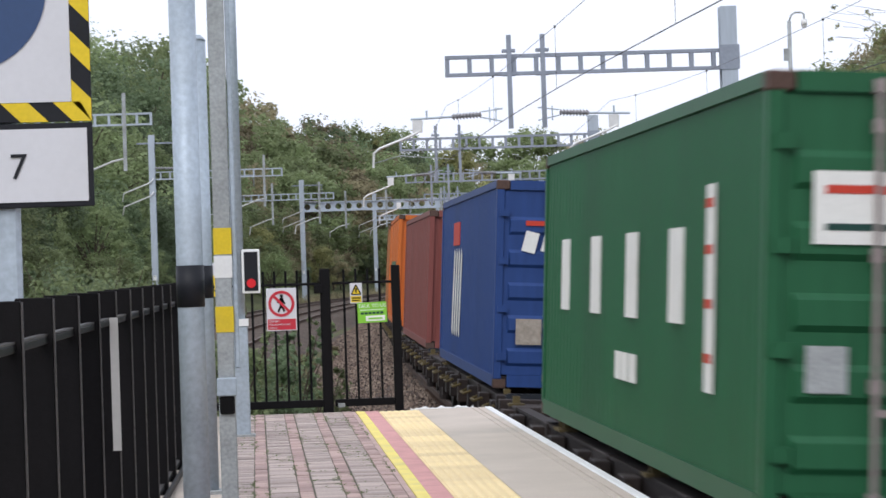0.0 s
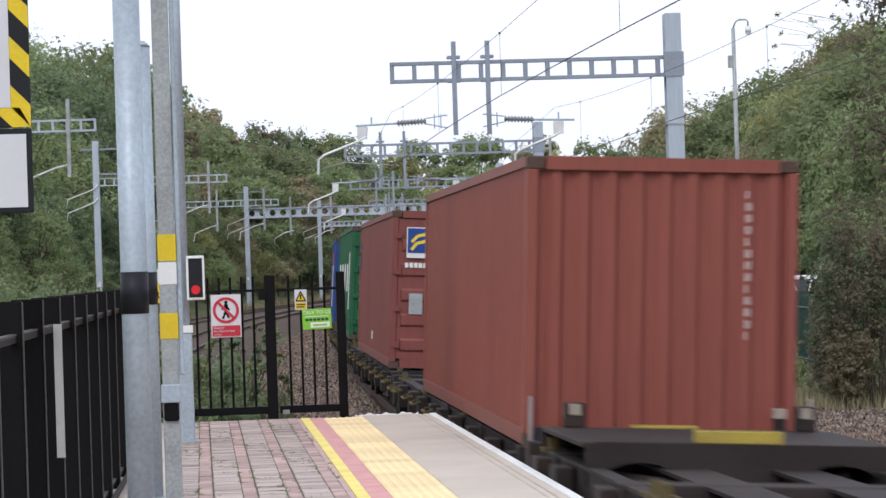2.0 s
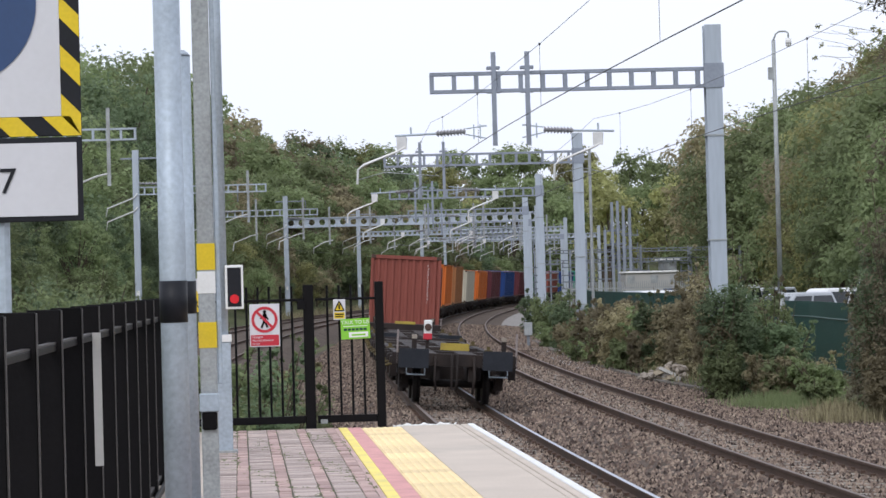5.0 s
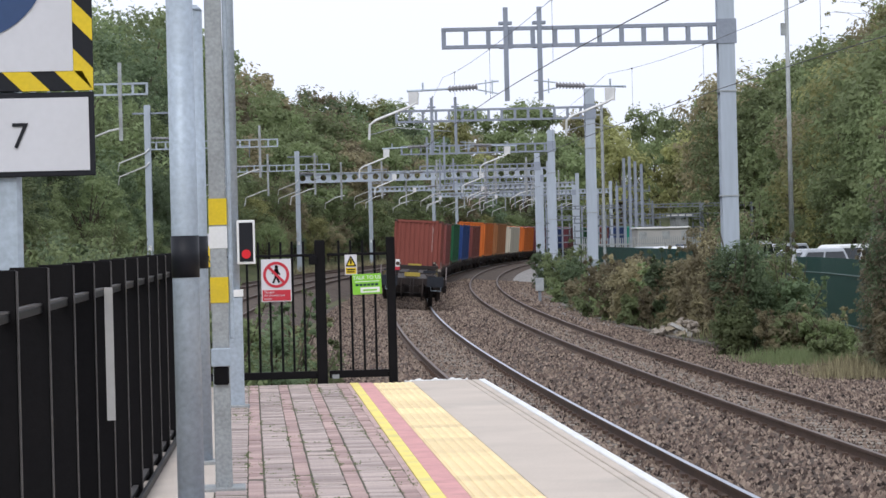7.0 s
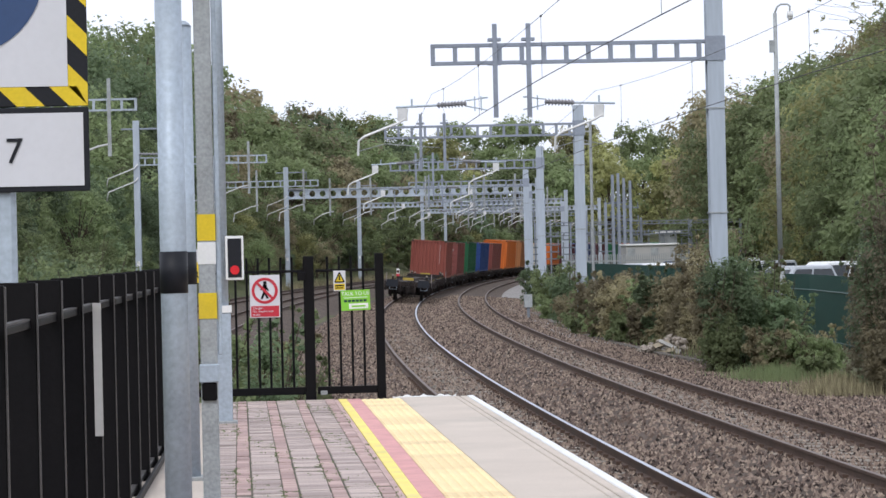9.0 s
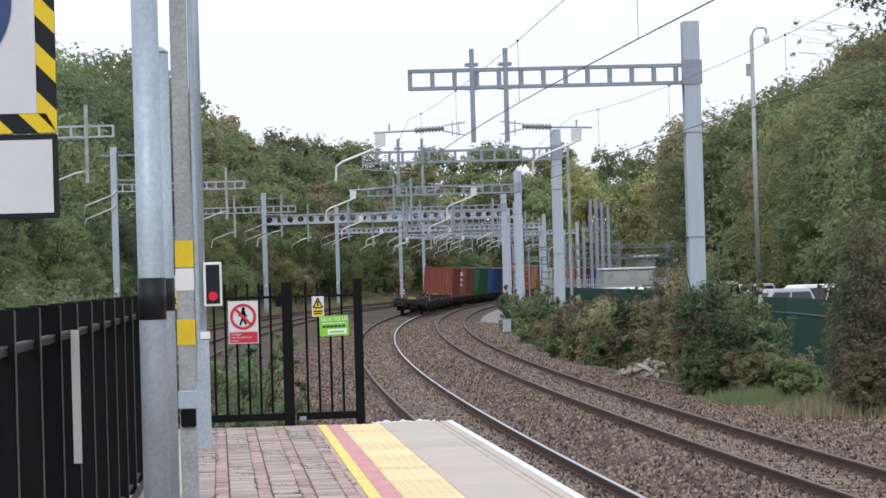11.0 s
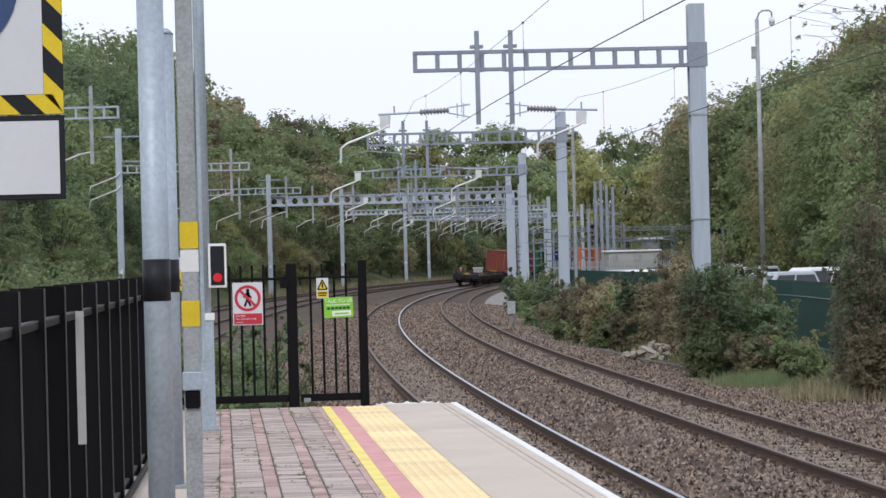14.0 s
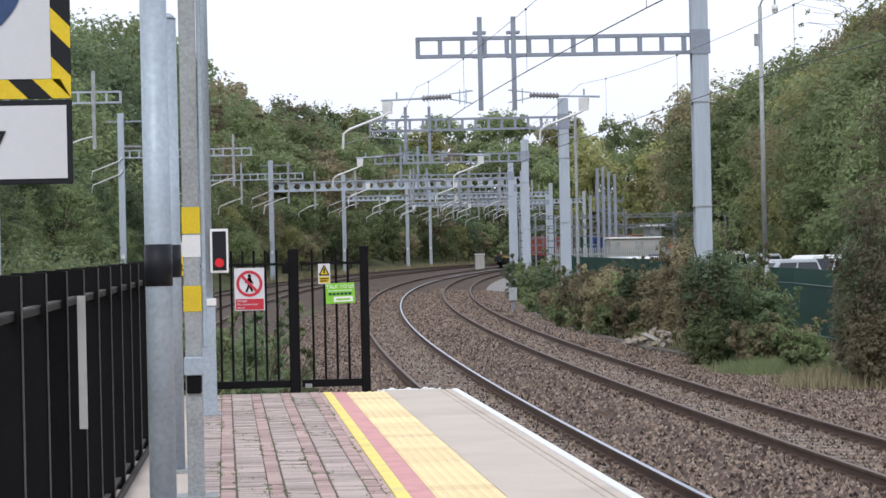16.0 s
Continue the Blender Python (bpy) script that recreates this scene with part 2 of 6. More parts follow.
def loose(name, bm, mat, parent, label=""):
    """Links each separate piece of a bmesh as a part of its own."""
    whole = mesh_of(name, bm, mat)
    count = len(whole.vertices)
    root = list(range(count))

    def top(i):
        while root[i] != i:
            root[i] = root[root[i]]
            i = root[i]
        return i

    for e in whole.edges:
        root[top(e.vertices[0])] = top(e.vertices[1])
    pieces = {}
    for f in whole.polygons:
        pieces.setdefault(top(f.vertices[0]), []).append(tuple(f.vertices))
    for faces in pieces.values():
        own = sorted({i for f in faces for i in f})
        at = {v: k for k, v in enumerate(own)}
        part(name, raw_mesh(name, [tuple(whole.vertices[i].co) for i in own], [tuple(at[i] for i in f) for f in faces], mat), None, parent, label)


def made(*boxes, bevel=0.0):
    bm = bmesh.new()
    for b in boxes:
        box(bm, *b)
    if bevel:
        bevelled(bm, bevel)
    return bm


def raw_mesh(name, verts, faces, mat):
    me = bpy.data.meshes.new(name)
    me.from_pydata(verts, [], faces)
    me.materials.append(mat)
    return me


def thing(name, label, category, group="", kind="", at=None):
    ob = new(name)
    if at is not None:
        ob.matrix_basis = at
    return tagged(ob, label, category, group, kind)


def lettering(name, text, size, mat, parent, at, label="", align="LEFT"):
    """Flat letters with a little thickness, as a mesh."""
    cu = bpy.data.curves.new(name, "FONT")
    cu.body, cu.size, cu.extrude, cu.align_x = text, size, 0.002, align
    tmp = bpy.data.objects.new(name, cu)
    scene.collection.objects.link(tmp)
    me = bpy.data.meshes.new_from_object(tmp.evaluated_get(bpy.context.evaluated_depsgraph_get()))
    bpy.data.objects.remove(tmp)
    me.materials.clear()
    me.materials.append(mat)
    ob = new(name, me)
    ob.parent, ob.matrix_basis = parent, at
    return tagged(ob, label)


# ---- the railway's line: straight past the platform, then a long right-hand curve ----
RAIL_Z = -0.915
BEND, START, HEAD = 1480.0, 8.0, -0.015


def line(s, off=0.0, up=0.0):
    """The place and heading (radians to the right of y) at s metres past the start of the curve, off metres to the right."""
    a = HEAD + (max(s, 0) / BEND)
    x, y = 4.291, START
    if s < 0:
        x, y = x + s * math.sin(HEAD), y + s * math.cos(HEAD)
    else:
        x += BEND * (math.cos(HEAD) - math.cos(a))
        y += BEND * (math.sin(a) - math.sin(HEAD))
    return Vector((x + off * math.cos(a), y - off * math.sin(a), RAIL_Z + up)), a


def cant(s):
    """How far the tracks lean into the curve, in radians."""
    return float(np.interp(s, (0, 40, 120, 320), (0.045, 0.055, 0.07, 0.09)))


BED_OFFS = [-4.6, -2.6, -1.5, -1.2, 0, 1.2, 1.4, 2.2, 2.4, 3.6, 4.8, 5.0, 5.4, 6.6, 9.2]
MARGIN = [5.3, 5.4, 5.7, 6.0, 6.3, 6.6, 7.0]
BED_UPS = [-0.495, -0.46, -0.17, -0.15, -0.17, -0.15, -0.17, -0.17, -0.15, -0.17, -0.15, -0.16, -0.19, -0.40, -0.46]


def banked(s, off, up):
    """A place on the two near tracks' bed, which leans into the curve track by track."""
    d = float(np.interp(off, (-3.0, -1.4, 1.4, 2.2, 5.0, 6.6), (0, -1.4, 1.4, -1.4, 1.4, 0)))
    return line(s, off, up - 0.03 - d * math.sin(cant(s)))[0]


def on_line(s, off=0.0, up=0.0, lean=0.0):
    p, a = line(s, off, up)
    return Matrix.Translation(p) @ pose(0, 0, 0, 0, 0, -math.degrees(a)) @ pose(0, 0, 0, 0, lean, 0)


def centre_x(y):
    return line(y - START)[0].x


# ---- ground ----
def ground_height(x, y):
    """Flat round the tracks, a bank on either side, a wooded rise at the end of the valley."""
    off = x - centre_x(max(-150.0, min(y, 900.0)))
    z = -1.42
    z += 0.36 * min(max(-off - 15.5, 0), 26)
    z += 0.16 * min(max(off - 36, 0), 80)
    z += 0.02 * min(max(y - 420, 0), 400)
    if -3.5 < off < 7.0:
        z += 0.02
    return z


def build_ground():
    xs = np.concatenate([np.linspace(-1500, -90, 12), np.linspace(-80, 120, 81), np.linspace(130, 1500, 12)])
    ys = np.concatenate([np.linspace(-600, -20, 8), np.linspace(0, 500, 101), np.linspace(520, 2500, 20)])
    verts = [(x, y, ground_height(x, y)) for y in ys for x in xs]
    n = len(xs)
    faces = [(j * n + i, j * n + i + 1, (j + 1) * n + i + 1, (j + 1) * n + i) for j in range(len(ys) - 1) for i in range(n - 1)]
    tagged(new("ground", raw_mesh("ground", verts, faces, M_GROUND)), "rough grassy earth beside the railway", "ground", "", "structure")


def strip(name, offs, ups, s0, s1, step, mat, place=None):
    """A bed that follows the line: its profile is given by offsets and heights over the rail."""
    verts, faces = [], []
    count, n = int((s1 - s0) / step) + 1, len(offs)
    for k in range(count):
        for o, u in zip(offs, ups):
            verts.append(place(s0 + k * step, o, u) if place else line(s0 + k * step, o, u)[0])
    for k in range(count - 1):
        for i in range(n - 1):
            faces.append((k * n + i, k * n + i + 1, (k + 1) * n + i + 1, (k + 1) * n + i))
    return raw_mesh(name, verts, faces, mat)


def build_tracks():
    second = None
    bed = new("ballast", strip("ballast", BED_OFFS, BED_UPS, -40, 460, 4, M_BALLAST_BED, banked))
    tagged(bed, "brown-grey stone ballast under two tracks", "ballast", "", "structure")
    far_bed = new("ballast", strip("far_ballast", [-15, -13, -11, -7, -5, -3.9], [-0.5, -0.17, -0.15, -0.15, -0.17, -0.5], 20, 460, 4, M_BALLAST_BED))
    tagged(far_bed, "brown-grey stone ballast under the far tracks", "ballast", "", "structure")
    sleeper_bm = made((-1.25, 1.25, -0.13, 0.13, -0.21, 0))
    bevelled(sleeper_bm, 0.02)
    sleeper_me = mesh_of("sleeper", sleeper_bm, M_SLEEPER)
    clip_bm = made((-0.035, 0.035, -0.05, 0.05, 0, 0.05))
    clip_me = mesh_of("rail_clip", clip_bm, M_RAIL)
    for off, shiny, start, end in ((0.0, True, -40, 440), (3.6, False, -40, 440), (-6.8, False, 20, 440), (-11.0, False, 20, 440)):
        track = thing("railway_track", "railway track of " + ("polished" if shiny else "dull worn") + " steel rails on concrete sleepers in ballast", "track", "railway tracks")
        for side in (-0.752, 0.752):
            w = 0.036
            offs = [side + d for d in (-0.07, -0.07, -0.012, -0.012, -w, -w, w, w, 0.012, 0.012, 0.07, 0.07)]
            ups = [-0.155, -0.14, -0.12, -0.045, -0.035, -0.004, -0.004, -0.035, -0.045, -0.12, -0.14, -0.155]
            rail = part("rail", strip("rail", [o + off for o in offs], ups, start, end, 3, M_RAIL, banked if off >= 0 else None), None, track)
            part("rail_head", strip("rail_head", [off + side - 0.034, off + side - 0.028, off + side + 0.028, off + side + 0.034], [-0.006, 0, 0, -0.006], start, end, 3,
                                    M_SHINE if shiny and side > 0 else M_DULLHEAD, banked if off >= 0 else None), None, rail, "polished running surface" if shiny and side > 0 else "worn running surface")
        if off == 3.6:
            second = track
        if off >= 0:
            s = 15.0
            while s < 110:
                here = on_line(s, off, -0.185, math.degrees(cant(s)))
                part("sleeper", sleeper_me, None, track, "", here)
                for side in (-0.837, -0.667, 0.667, 0.837):
                    if s < 52:
                        part("rail_clip", clip_me, None, track, "", here @ pose(side, 0, 0))
                s += 0.65
    for k in range(14):
        part("pale_clip", made((-0.05, 0.05, -0.04, 0.04, 0, 0.05), bevel=0.012), M_RUBBLE, second, "pale painted clip", on_line(17 + 5.1 * k + random.uniform(-1.8, 1.8), 3.6 - 0.93 + random.uniform(-0.06, 0.06), -0.16, 6))
    tagged(new("gravel_margin", strip("gravel_margin", MARGIN, [float(np.interp(o, BED_OFFS, BED_UPS)) + 0.014 for o in MARGIN], 78, 300, 3, M_GREYGRAVEL, banked)), "margin of pale grey gravel beside the track", "gravel", "", "structure")
    # a narrow cable trough at the foot of the bank
    trough = thing("cable_trough", "grey concrete cable trough along the track", "trough")
    lid = mesh_of("trough_lid", made((-0.13, 0.13, -0.48, 0.48, -0.1, 0.03)), M_TROUGH)
    for k in range(62):
        s, off = 62 + k * 1.0, float(np.interp(k, (0, 12, 24, 61), (7.3, 6.75, 6.4, 6.35))) + 0.06 * math.sin(k * 0.7)
        at = on_line(s, off, 0, random.uniform(-3, 3))
        at.translation = banked(s, off, float(np.interp(off, BED_OFFS, BED_UPS)) + 0.03)
        part("lid", lid, None, trough, "", at)


def build_stones():
    rng = np.random.default_rng(5)
    base = np.array([(1, 0, -0.3), (-1, 0, -0.3), (0, 1, -0.3), (0, -1, -0.3), (0, 0, 1)], float)
    tri = np.array([(0, 2, 4), (2, 1, 4), (1, 3, 4), (3, 0, 4)])
    verts, faces = [], []
    k = 0
    for s in 14 + 150 * rng.uniform(0, 1, 125000) ** 2.0:
        off = rng.uniform(-3.4, 9.0)
        q = off if off < 1.8 else off - 3.6
        if abs(abs(q) - 0.752) < 0.09 or (off > 7.0 and s > 60):
            continue
        up = np.interp(off, BED_OFFS, BED_UPS)
        p = np.array(banked(s, off, up + 0.008))
        size = rng.uniform(0.018, 0.048, 3) * (1 + max(s - 50, 0) * 0.008)
        a = rng.uniform(0, 6.28)
        v = base * size + rng.normal(0, 0.006, (5, 3))
        r = np.array([(math.cos(a), -math.sin(a), 0), (math.sin(a), math.cos(a), 0), (0, 0, 1)])
        verts.append(v @ r.T + p)
        faces.append(tri + k)
        k += 5
    verts, faces = np.concatenate(verts), np.concatenate(faces)
    tagged(new("ballast_stones", raw_mesh("ballast_stones", verts.tolist(), faces.tolist(), M_STONE)), "loose angular brown and grey ballast stones", "ballast", "", "stuff")


# ---- platform ----
END_Y = 31.6


def build_platform():
    p = tagged(new("platform", mesh_of("platform", made((-1.3, 2.60, -12, END_Y, -1.5, -0.06)), M_CONC)), "station platform of pavers, tactile paving and concrete", "platform", "", "structure")
    part("paver_bed", made((-1.28, 1.04, -11.9, END_Y - 0.02, -0.07, -0.003)), M_JOINT, p)
    line_bm = made((1.09, 1.187, -12, END_Y, -0.06, 0.003))
    part("yellow_line", line_bm, M_LINE, p, "worn yellow safety line")
    part("red_strip", made((1.191, 1.342, -12, END_Y, -0.06, 0.0)), M_PINK, p, "strip of dull red pavers")
    part("edging", made((1.042, 1.086, -12, END_Y, -0.06, -0.002)), M_BRICKS_R, p)
    y = -11.9
    tile = mesh_of("tactile_tile", tactile_tile(), M_TACTILE)
    tile.materials.append(M_DOME)
    while y < END_Y - 0.2:
        part("tactile_tile", tile, None, p, "", pose(1.346, y, 0) @ Matrix.Diagonal((1.13, 1, 1, 1)))
        y += 0.405
    part("concrete_strip", made((1.802, 2.402, -12, END_Y, -0.06, 0.002)), M_CONC, p)
    for k in range(11):
        part("coping_slab", made((2.414, 2.474, -12 + 4 * k, -12 + 4 * k + 3.985 if k < 10 else END_Y, -0.1, 0.002), bevel=0.006), M_CONC, p)
        part("coping_slab", made((2.486, 2.56, -12 + 4 * k, -12 + 4 * k + 3.985 if k < 10 else END_Y, -0.1, 0.002), bevel=0.006), M_CONC, p)
    part("white_edge", made((2.564, 2.64, -12, END_Y, -0.12, 0.008), bevel=0.008), M_WHITE, p, "white painted platform edge")
    bm = bmesh.new()
    rng = random.Random(3)
    rings = []
    for k in range(41):
        x = 1.72 + 0.018 * k
        top = 0.018 + 0.009 * math.sin(x * 31) + 0.006 * math.sin(x * 67 + 1) + rng.uniform(-0.002, 0.002)
        y0, y1 = END_Y + 0.003, END_Y + 0.09 + 0.02 * math.sin(x * 23)
        rings.append([bm.verts.new(c) for c in ((x, y0, -0.12), (x, y0, top * 0.6), (x, y0 + 0.03, top), (x, y1, top * 0.4), (x, y1 + 0.02, -0.12))])
    for a, b in zip(rings, rings[1:]):
        for k in range(4):
            bm.faces.new((a[k], b[k], b[k + 1], a[k + 1]))
    part("broken_end", bm, M_WHITE, p, "rough white mortar along the platform's end")


def tactile_tile():
    bm = made((0, 0.4, 0, 0.4, -0.06, 0.0))
    for i in range(6):
        for j in range(6):
            x, y = 0.033 + i * 0.0665, 0.033 + j * 0.0665
            a = [bm.verts.new((x + dx * 0.019, y + dy * 0.019, -0.001)) for dx, dy in ((-1, -1), (1, -1), (1, 1), (-1, 1))]
            b = [bm.verts.new((x + dx * 0.015, y + dy * 0.015, 0.006)) for dx, dy in ((-1, -1), (1, -1), (1, 1), (-1, 1))]
            bm.faces.new(b).material_index = 1
            for k in range(4):
                bm.faces.new((a[k], a[(k + 1) % 4], b[(k + 1) % 4], b[k]))
    return bm


def build_pavers():
    """Columns of grey-pink pavers laid across, with single red rows between them and weeds in the joints."""
    p = bpy.data.objects["platform"]
    rng = random.Random(8)
    grey = mesh_of("paver", made((0, 0.211, 0, 0.085, -0.05, 0), bevel=0.007), M_BRICK_G)
    red = mesh_of("red_paver", made((0, 0.101, 0, 0.190, -0.05, 0), bevel=0.004), M_BRICK_R)
    rest_g, rest_r = bmesh.new(), bmesh.new()
    for c in range(4):
        x = 0.718 - 0.33 * c
        for k in range(230):
            y = END_Y - 0.1 - k * 0.1 - 0.045 * ((k + 2 * c) // 4)
            dz = rng.uniform(-0.001, 0.007)
            if 16.5 < y < 23.5:
                part("paver", grey, None, p, "", pose(x, y, dz, rng.uniform(-1.2, 1.2), rng.uniform(-0.9, 0.9), rng.uniform(-1.2, 1.2)))
            else:
                box(rest_g, x, x + 0.21, y, y + 0.083, -0.05, dz)
        for k in range(110):
            y = END_Y - 0.21 - k * 0.207
            dz = rng.uniform(-0.001, 0.007)
            if 15.5 < y < 27:
                part("red_paver", red, None, p, "", pose(x + 0.217, y, dz, rng.uniform(-1.2, 1.2), rng.uniform(-0.9, 0.9), rng.uniform(-1.2, 1.2)))
            else:
                box(rest_r, x + 0.218, x + 0.317, y, y + 0.19, -0.05, dz)
    for c in range(4):
        x = 0.718 - 0.33 * c
        for k in range(200):
            y = 8.5 - k * 0.1
            box(rest_g, x, x + 0.21, y, y + 0.093, -0.05, -0.002)
            if k % 2 == 0:
                box(rest_r, x + 0.218, x + 0.317, y - 0.1, y + 0.093, -0.05, -0.002)
    tagged(part("pavers", rest_g, M_BRICKS_G, p), kind="stuff")
    tagged(part("red_pavers", rest_r, M_BRICKS_R, p), kind="stuff")
    part("concrete_margin", made((-1.29, -0.28, -11.9, END_Y - 0.02, -0.06, 0.001)), M_CONC, p, "concrete margin beneath the posts")
    r = np.random.default_rng(3)
    verts, faces = [], []
    for i in range(2600):
        x = 0.718 - 0.33 * r.integers(0, 4) + (0.214 if r.random() < 0.4 else 0.322 if r.random() < 0.5 else r.uniform(0, 0.21)) + r.normal(0, 0.012)
        y = r.uniform(13, END_Y - 0.05)
        if math.sin(y * 1.3 + x * 9) + r.normal(0, 0.6) < 0.6:
            continue
        for j in range(6):
            a, s = r.uniform(0, 6.28), r.uniform(0.004, 0.013)
            q = np.array((x + r.normal(0, 0.012), y + r.normal(0, 0.025), 0.0))
            u = np.array((math.cos(a), math.sin(a), 0)) * s
            h = np.array((r.normal(0, 0.3) * s, r.normal(0, 0.3) * s, s * 0.8))
            n = len(verts)
            verts += [tuple(q - u * 0.5), tuple(q + u * 0.5), tuple(q + h + u * 0.3), tuple(q + h - u * 0.2)]
            faces.append((n, n + 1, n + 2, n + 3))
    tagged(new("weeds", raw_mesh("weeds", verts, faces, LEAVES[1])), "small green weeds in the paver joints", "weeds", "", "stuff")


# ---- overhead line ----
def boom(bm, x0, x1, z0, z1, pitch=0.5, w=0.05):
    """A ladder girder between two chords."""
    box(bm, x0, x1, -w, w, z0, z0 + 0.075)
    box(bm, x0, x1, -w, w, z1 - 0.075, z1)
    n = max(1, round((x1 - x0) / pitch))
    for i in range(n + 1):
        x = x0 + (x1 - x0 - 0.09) * i / n
        box(bm, x, x + 0.09, -w * 0.9, w * 0.9, z0 + 0.07, z1 - 0.07)


def holed_girder(bm, x0, x1, z0, z1, w=0.12):
    """A deep plate girder with a row of round holes through its web."""
    for z in (z0, z1 - 0.1):
        box(bm, x0, x1, -w, w, z, z + 0.1)
    a, b = z0 + 0.1, z1 - 0.1
    mid, half = (a + b) / 2, (b - a) / 2
    n = round((x1 - x0) / (half * 2.7))
    wide = (x1 - x0) / n
    for i in range(n):
        cx = x0 + wide * (i + 0.5)
        ring, rim = [], []
        for k in range(12):
            t = 2 * math.pi * k / 12 + math.pi / 12
            c, q = math.cos(t), math.sin(t)
            ring.append(bm.verts.new((cx + half * 0.78 * c, 0, mid + half * 0.78 * q)))
            m = max(abs(c), abs(q))
            rim.append(bm.verts.new((cx + wide / 2 * c / m, 0, mid + half * q / m)))
        for k in range(12):
            bm.faces.new((ring[k], ring[(k + 1) % 12], rim[(k + 1) % 12], rim[k]))


def h_column(bm, x, y, z0, z1, w, d):
    """A steel column of H section."""
    t, u, v = 0.03, w / 2, d / 2
    prism(bm, [(x + p, y + q) for p, q in ((-u, -v), (u, -v), (u, -v + t), (t / 2, -v + t), (t / 2, v - t), (u, v - t), (u, v), (-u, v), (-u, v - t), (-t / 2, v - t), (-t / 2, -v + t), (-u, -v + t))], z0, z1)


def insulator(bm, p, q, r=0.085, n=9):
    p, q = Vector(p), Vector(q)
    tube(bm, p, q, r * 0.45, 8)
    for i in range(n):
        a, b = p.lerp(q, (i + 0.2) / n), p.lerp(q, (i + 0.75) / n)
        tube(bm, a, b, r, 10, r * 0.55)


def registration(parent, x_post, x_wire, z_top, z_wire, side):
    """Insulated arm beside a drop tube, with a swan-necked tube that reaches over the track."""
    bm = bmesh.new()
    x1 = x_post + side * 0.12
    x2 = x1 + side * 0.75
    insulator(bm, (x1 + side * 0.35, 0, z_top), (x2 + side * 0.25, 0, z_top - 0.03))
    arm = part("insulator", bm, M_INSUL, parent, "ribbed brown insulator")
    bm = bmesh.new()
    box(bm, min(x_post, x1), max(x_post, x1) + 0.0, -0.02, 0.02, z_top + 0.1, z_top + 0.13)
    path_tube(bm, [(x_post, 0, z_top + 0.12), (x1 + side * 0.35, 0, z_top + 0.06)], 0.014)
    path_tube(bm, [(x_post, 0, z_top - 0.16), (x1 + side * 0.35, 0, z_top - 0.06)], 0.014)
    x3 = x2 + side * 1.15
    path_tube(bm, [(x2 + side * 0.2, 0, z_top - 0.03), (x3, 0, z_top - 0.06)], 0.024)
    tube(bm, (x3 - side * 0.35, 0, z_top - 0.05), (x3 - side * 0.35, 0, z_top + 0.12), 0.02, 8)
    for d in (0.16, 0.3):
        box(bm, min(x_post + side * d, x_post + side * d + 0.025), max(x_post + side * d, x_post + side * d + 0.025), -0.02, 0.02, z_top - 0.17, z_top + 0.15)
    loose("support_tube", bm, M_GALV, parent)
    bm = bmesh.new()
    xb = x3 - side * 0.15 if side < 0 else x3 - 0.35
    box(bm, xb - 0.12, xb + 0.1, -0.02, 0.02, z_top - 0.36, z_top - 0.08)
    path_tube(bm, [(xb + 0.09, 0, z_top - 0.1), (xb + 0.07, 0, z_top - 0.3), (xb - 0.1, 0, z_top - 0.4), (xb - 0.85, 0, z_top - 0.68), (xb - 0.98, 0, z_top - 0.78), (xb - 1.0, 0, z_top - 1.1)], 0.028)
    loose("swan_neck_tube", bm, M_ALU, parent, "pale bent aluminium tube")
    bm = bmesh.new()
    path_tube(bm, [(xb - 0.98, 0, z_top - 1.0), (xb - 0.4, 0, z_top - 0.85), (x_wire, 0, z_wire + 0.02)], 0.009)
    part("steady_arm", bm, M_GALV_DULL, parent)


def far_mast_fittings(ob, x, top):
    """The arm, hanging link, insulator and bent tubes on a mast beside the far tracks."""
    part("top_arm", made((x - 0.9, x + 1.9, -0.05, 0.05, top - 0.55, top - 0.45), bevel=0.01), M_GIRDER, ob)
    part("hanging_link", made((x + 1.82, x + 1.88, -0.03, 0.03, top - 1.3, top - 0.56)), M_STEELDARK, ob)
    bm = bmesh.new()
    insulator(bm, (x + 0.2, -0.2, top - 2.0), (x + 1.7, -0.2, top - 2.05), 0.11, 8)
    part("insulator", bm, M_INSUL, ob, "ribbed grey insulator")
    for z in (top - 2.6, top - 3.4):
        bm = bmesh.new()
        path_tube(bm, [(x + 0.1, -0.25, z), (x - 0.1, -0.25, z - 0.25), (x - 1.7, -0.25, z - 0.85), (x - 1.8, -0.25, z - 1.35)], 0.045, 6)
        part("swan_neck_tube", bm, M_ALU, ob, "pale bent aluminium tube")
    part("number_tag", made((x - 0.1, x + 0.1, -0.215, -0.205, 2.2, 2.5)), M_WHITE, ob, "small white plate")


# the first mast is a larger one, a little further on than the others' even spacing
FIRST_MAST = Matrix.Translation(EYE) @ Matrix.Scale(1.12, 4) @ Matrix.Translation(-Vector(EYE)) @ on_line(52.5, 0, 0)


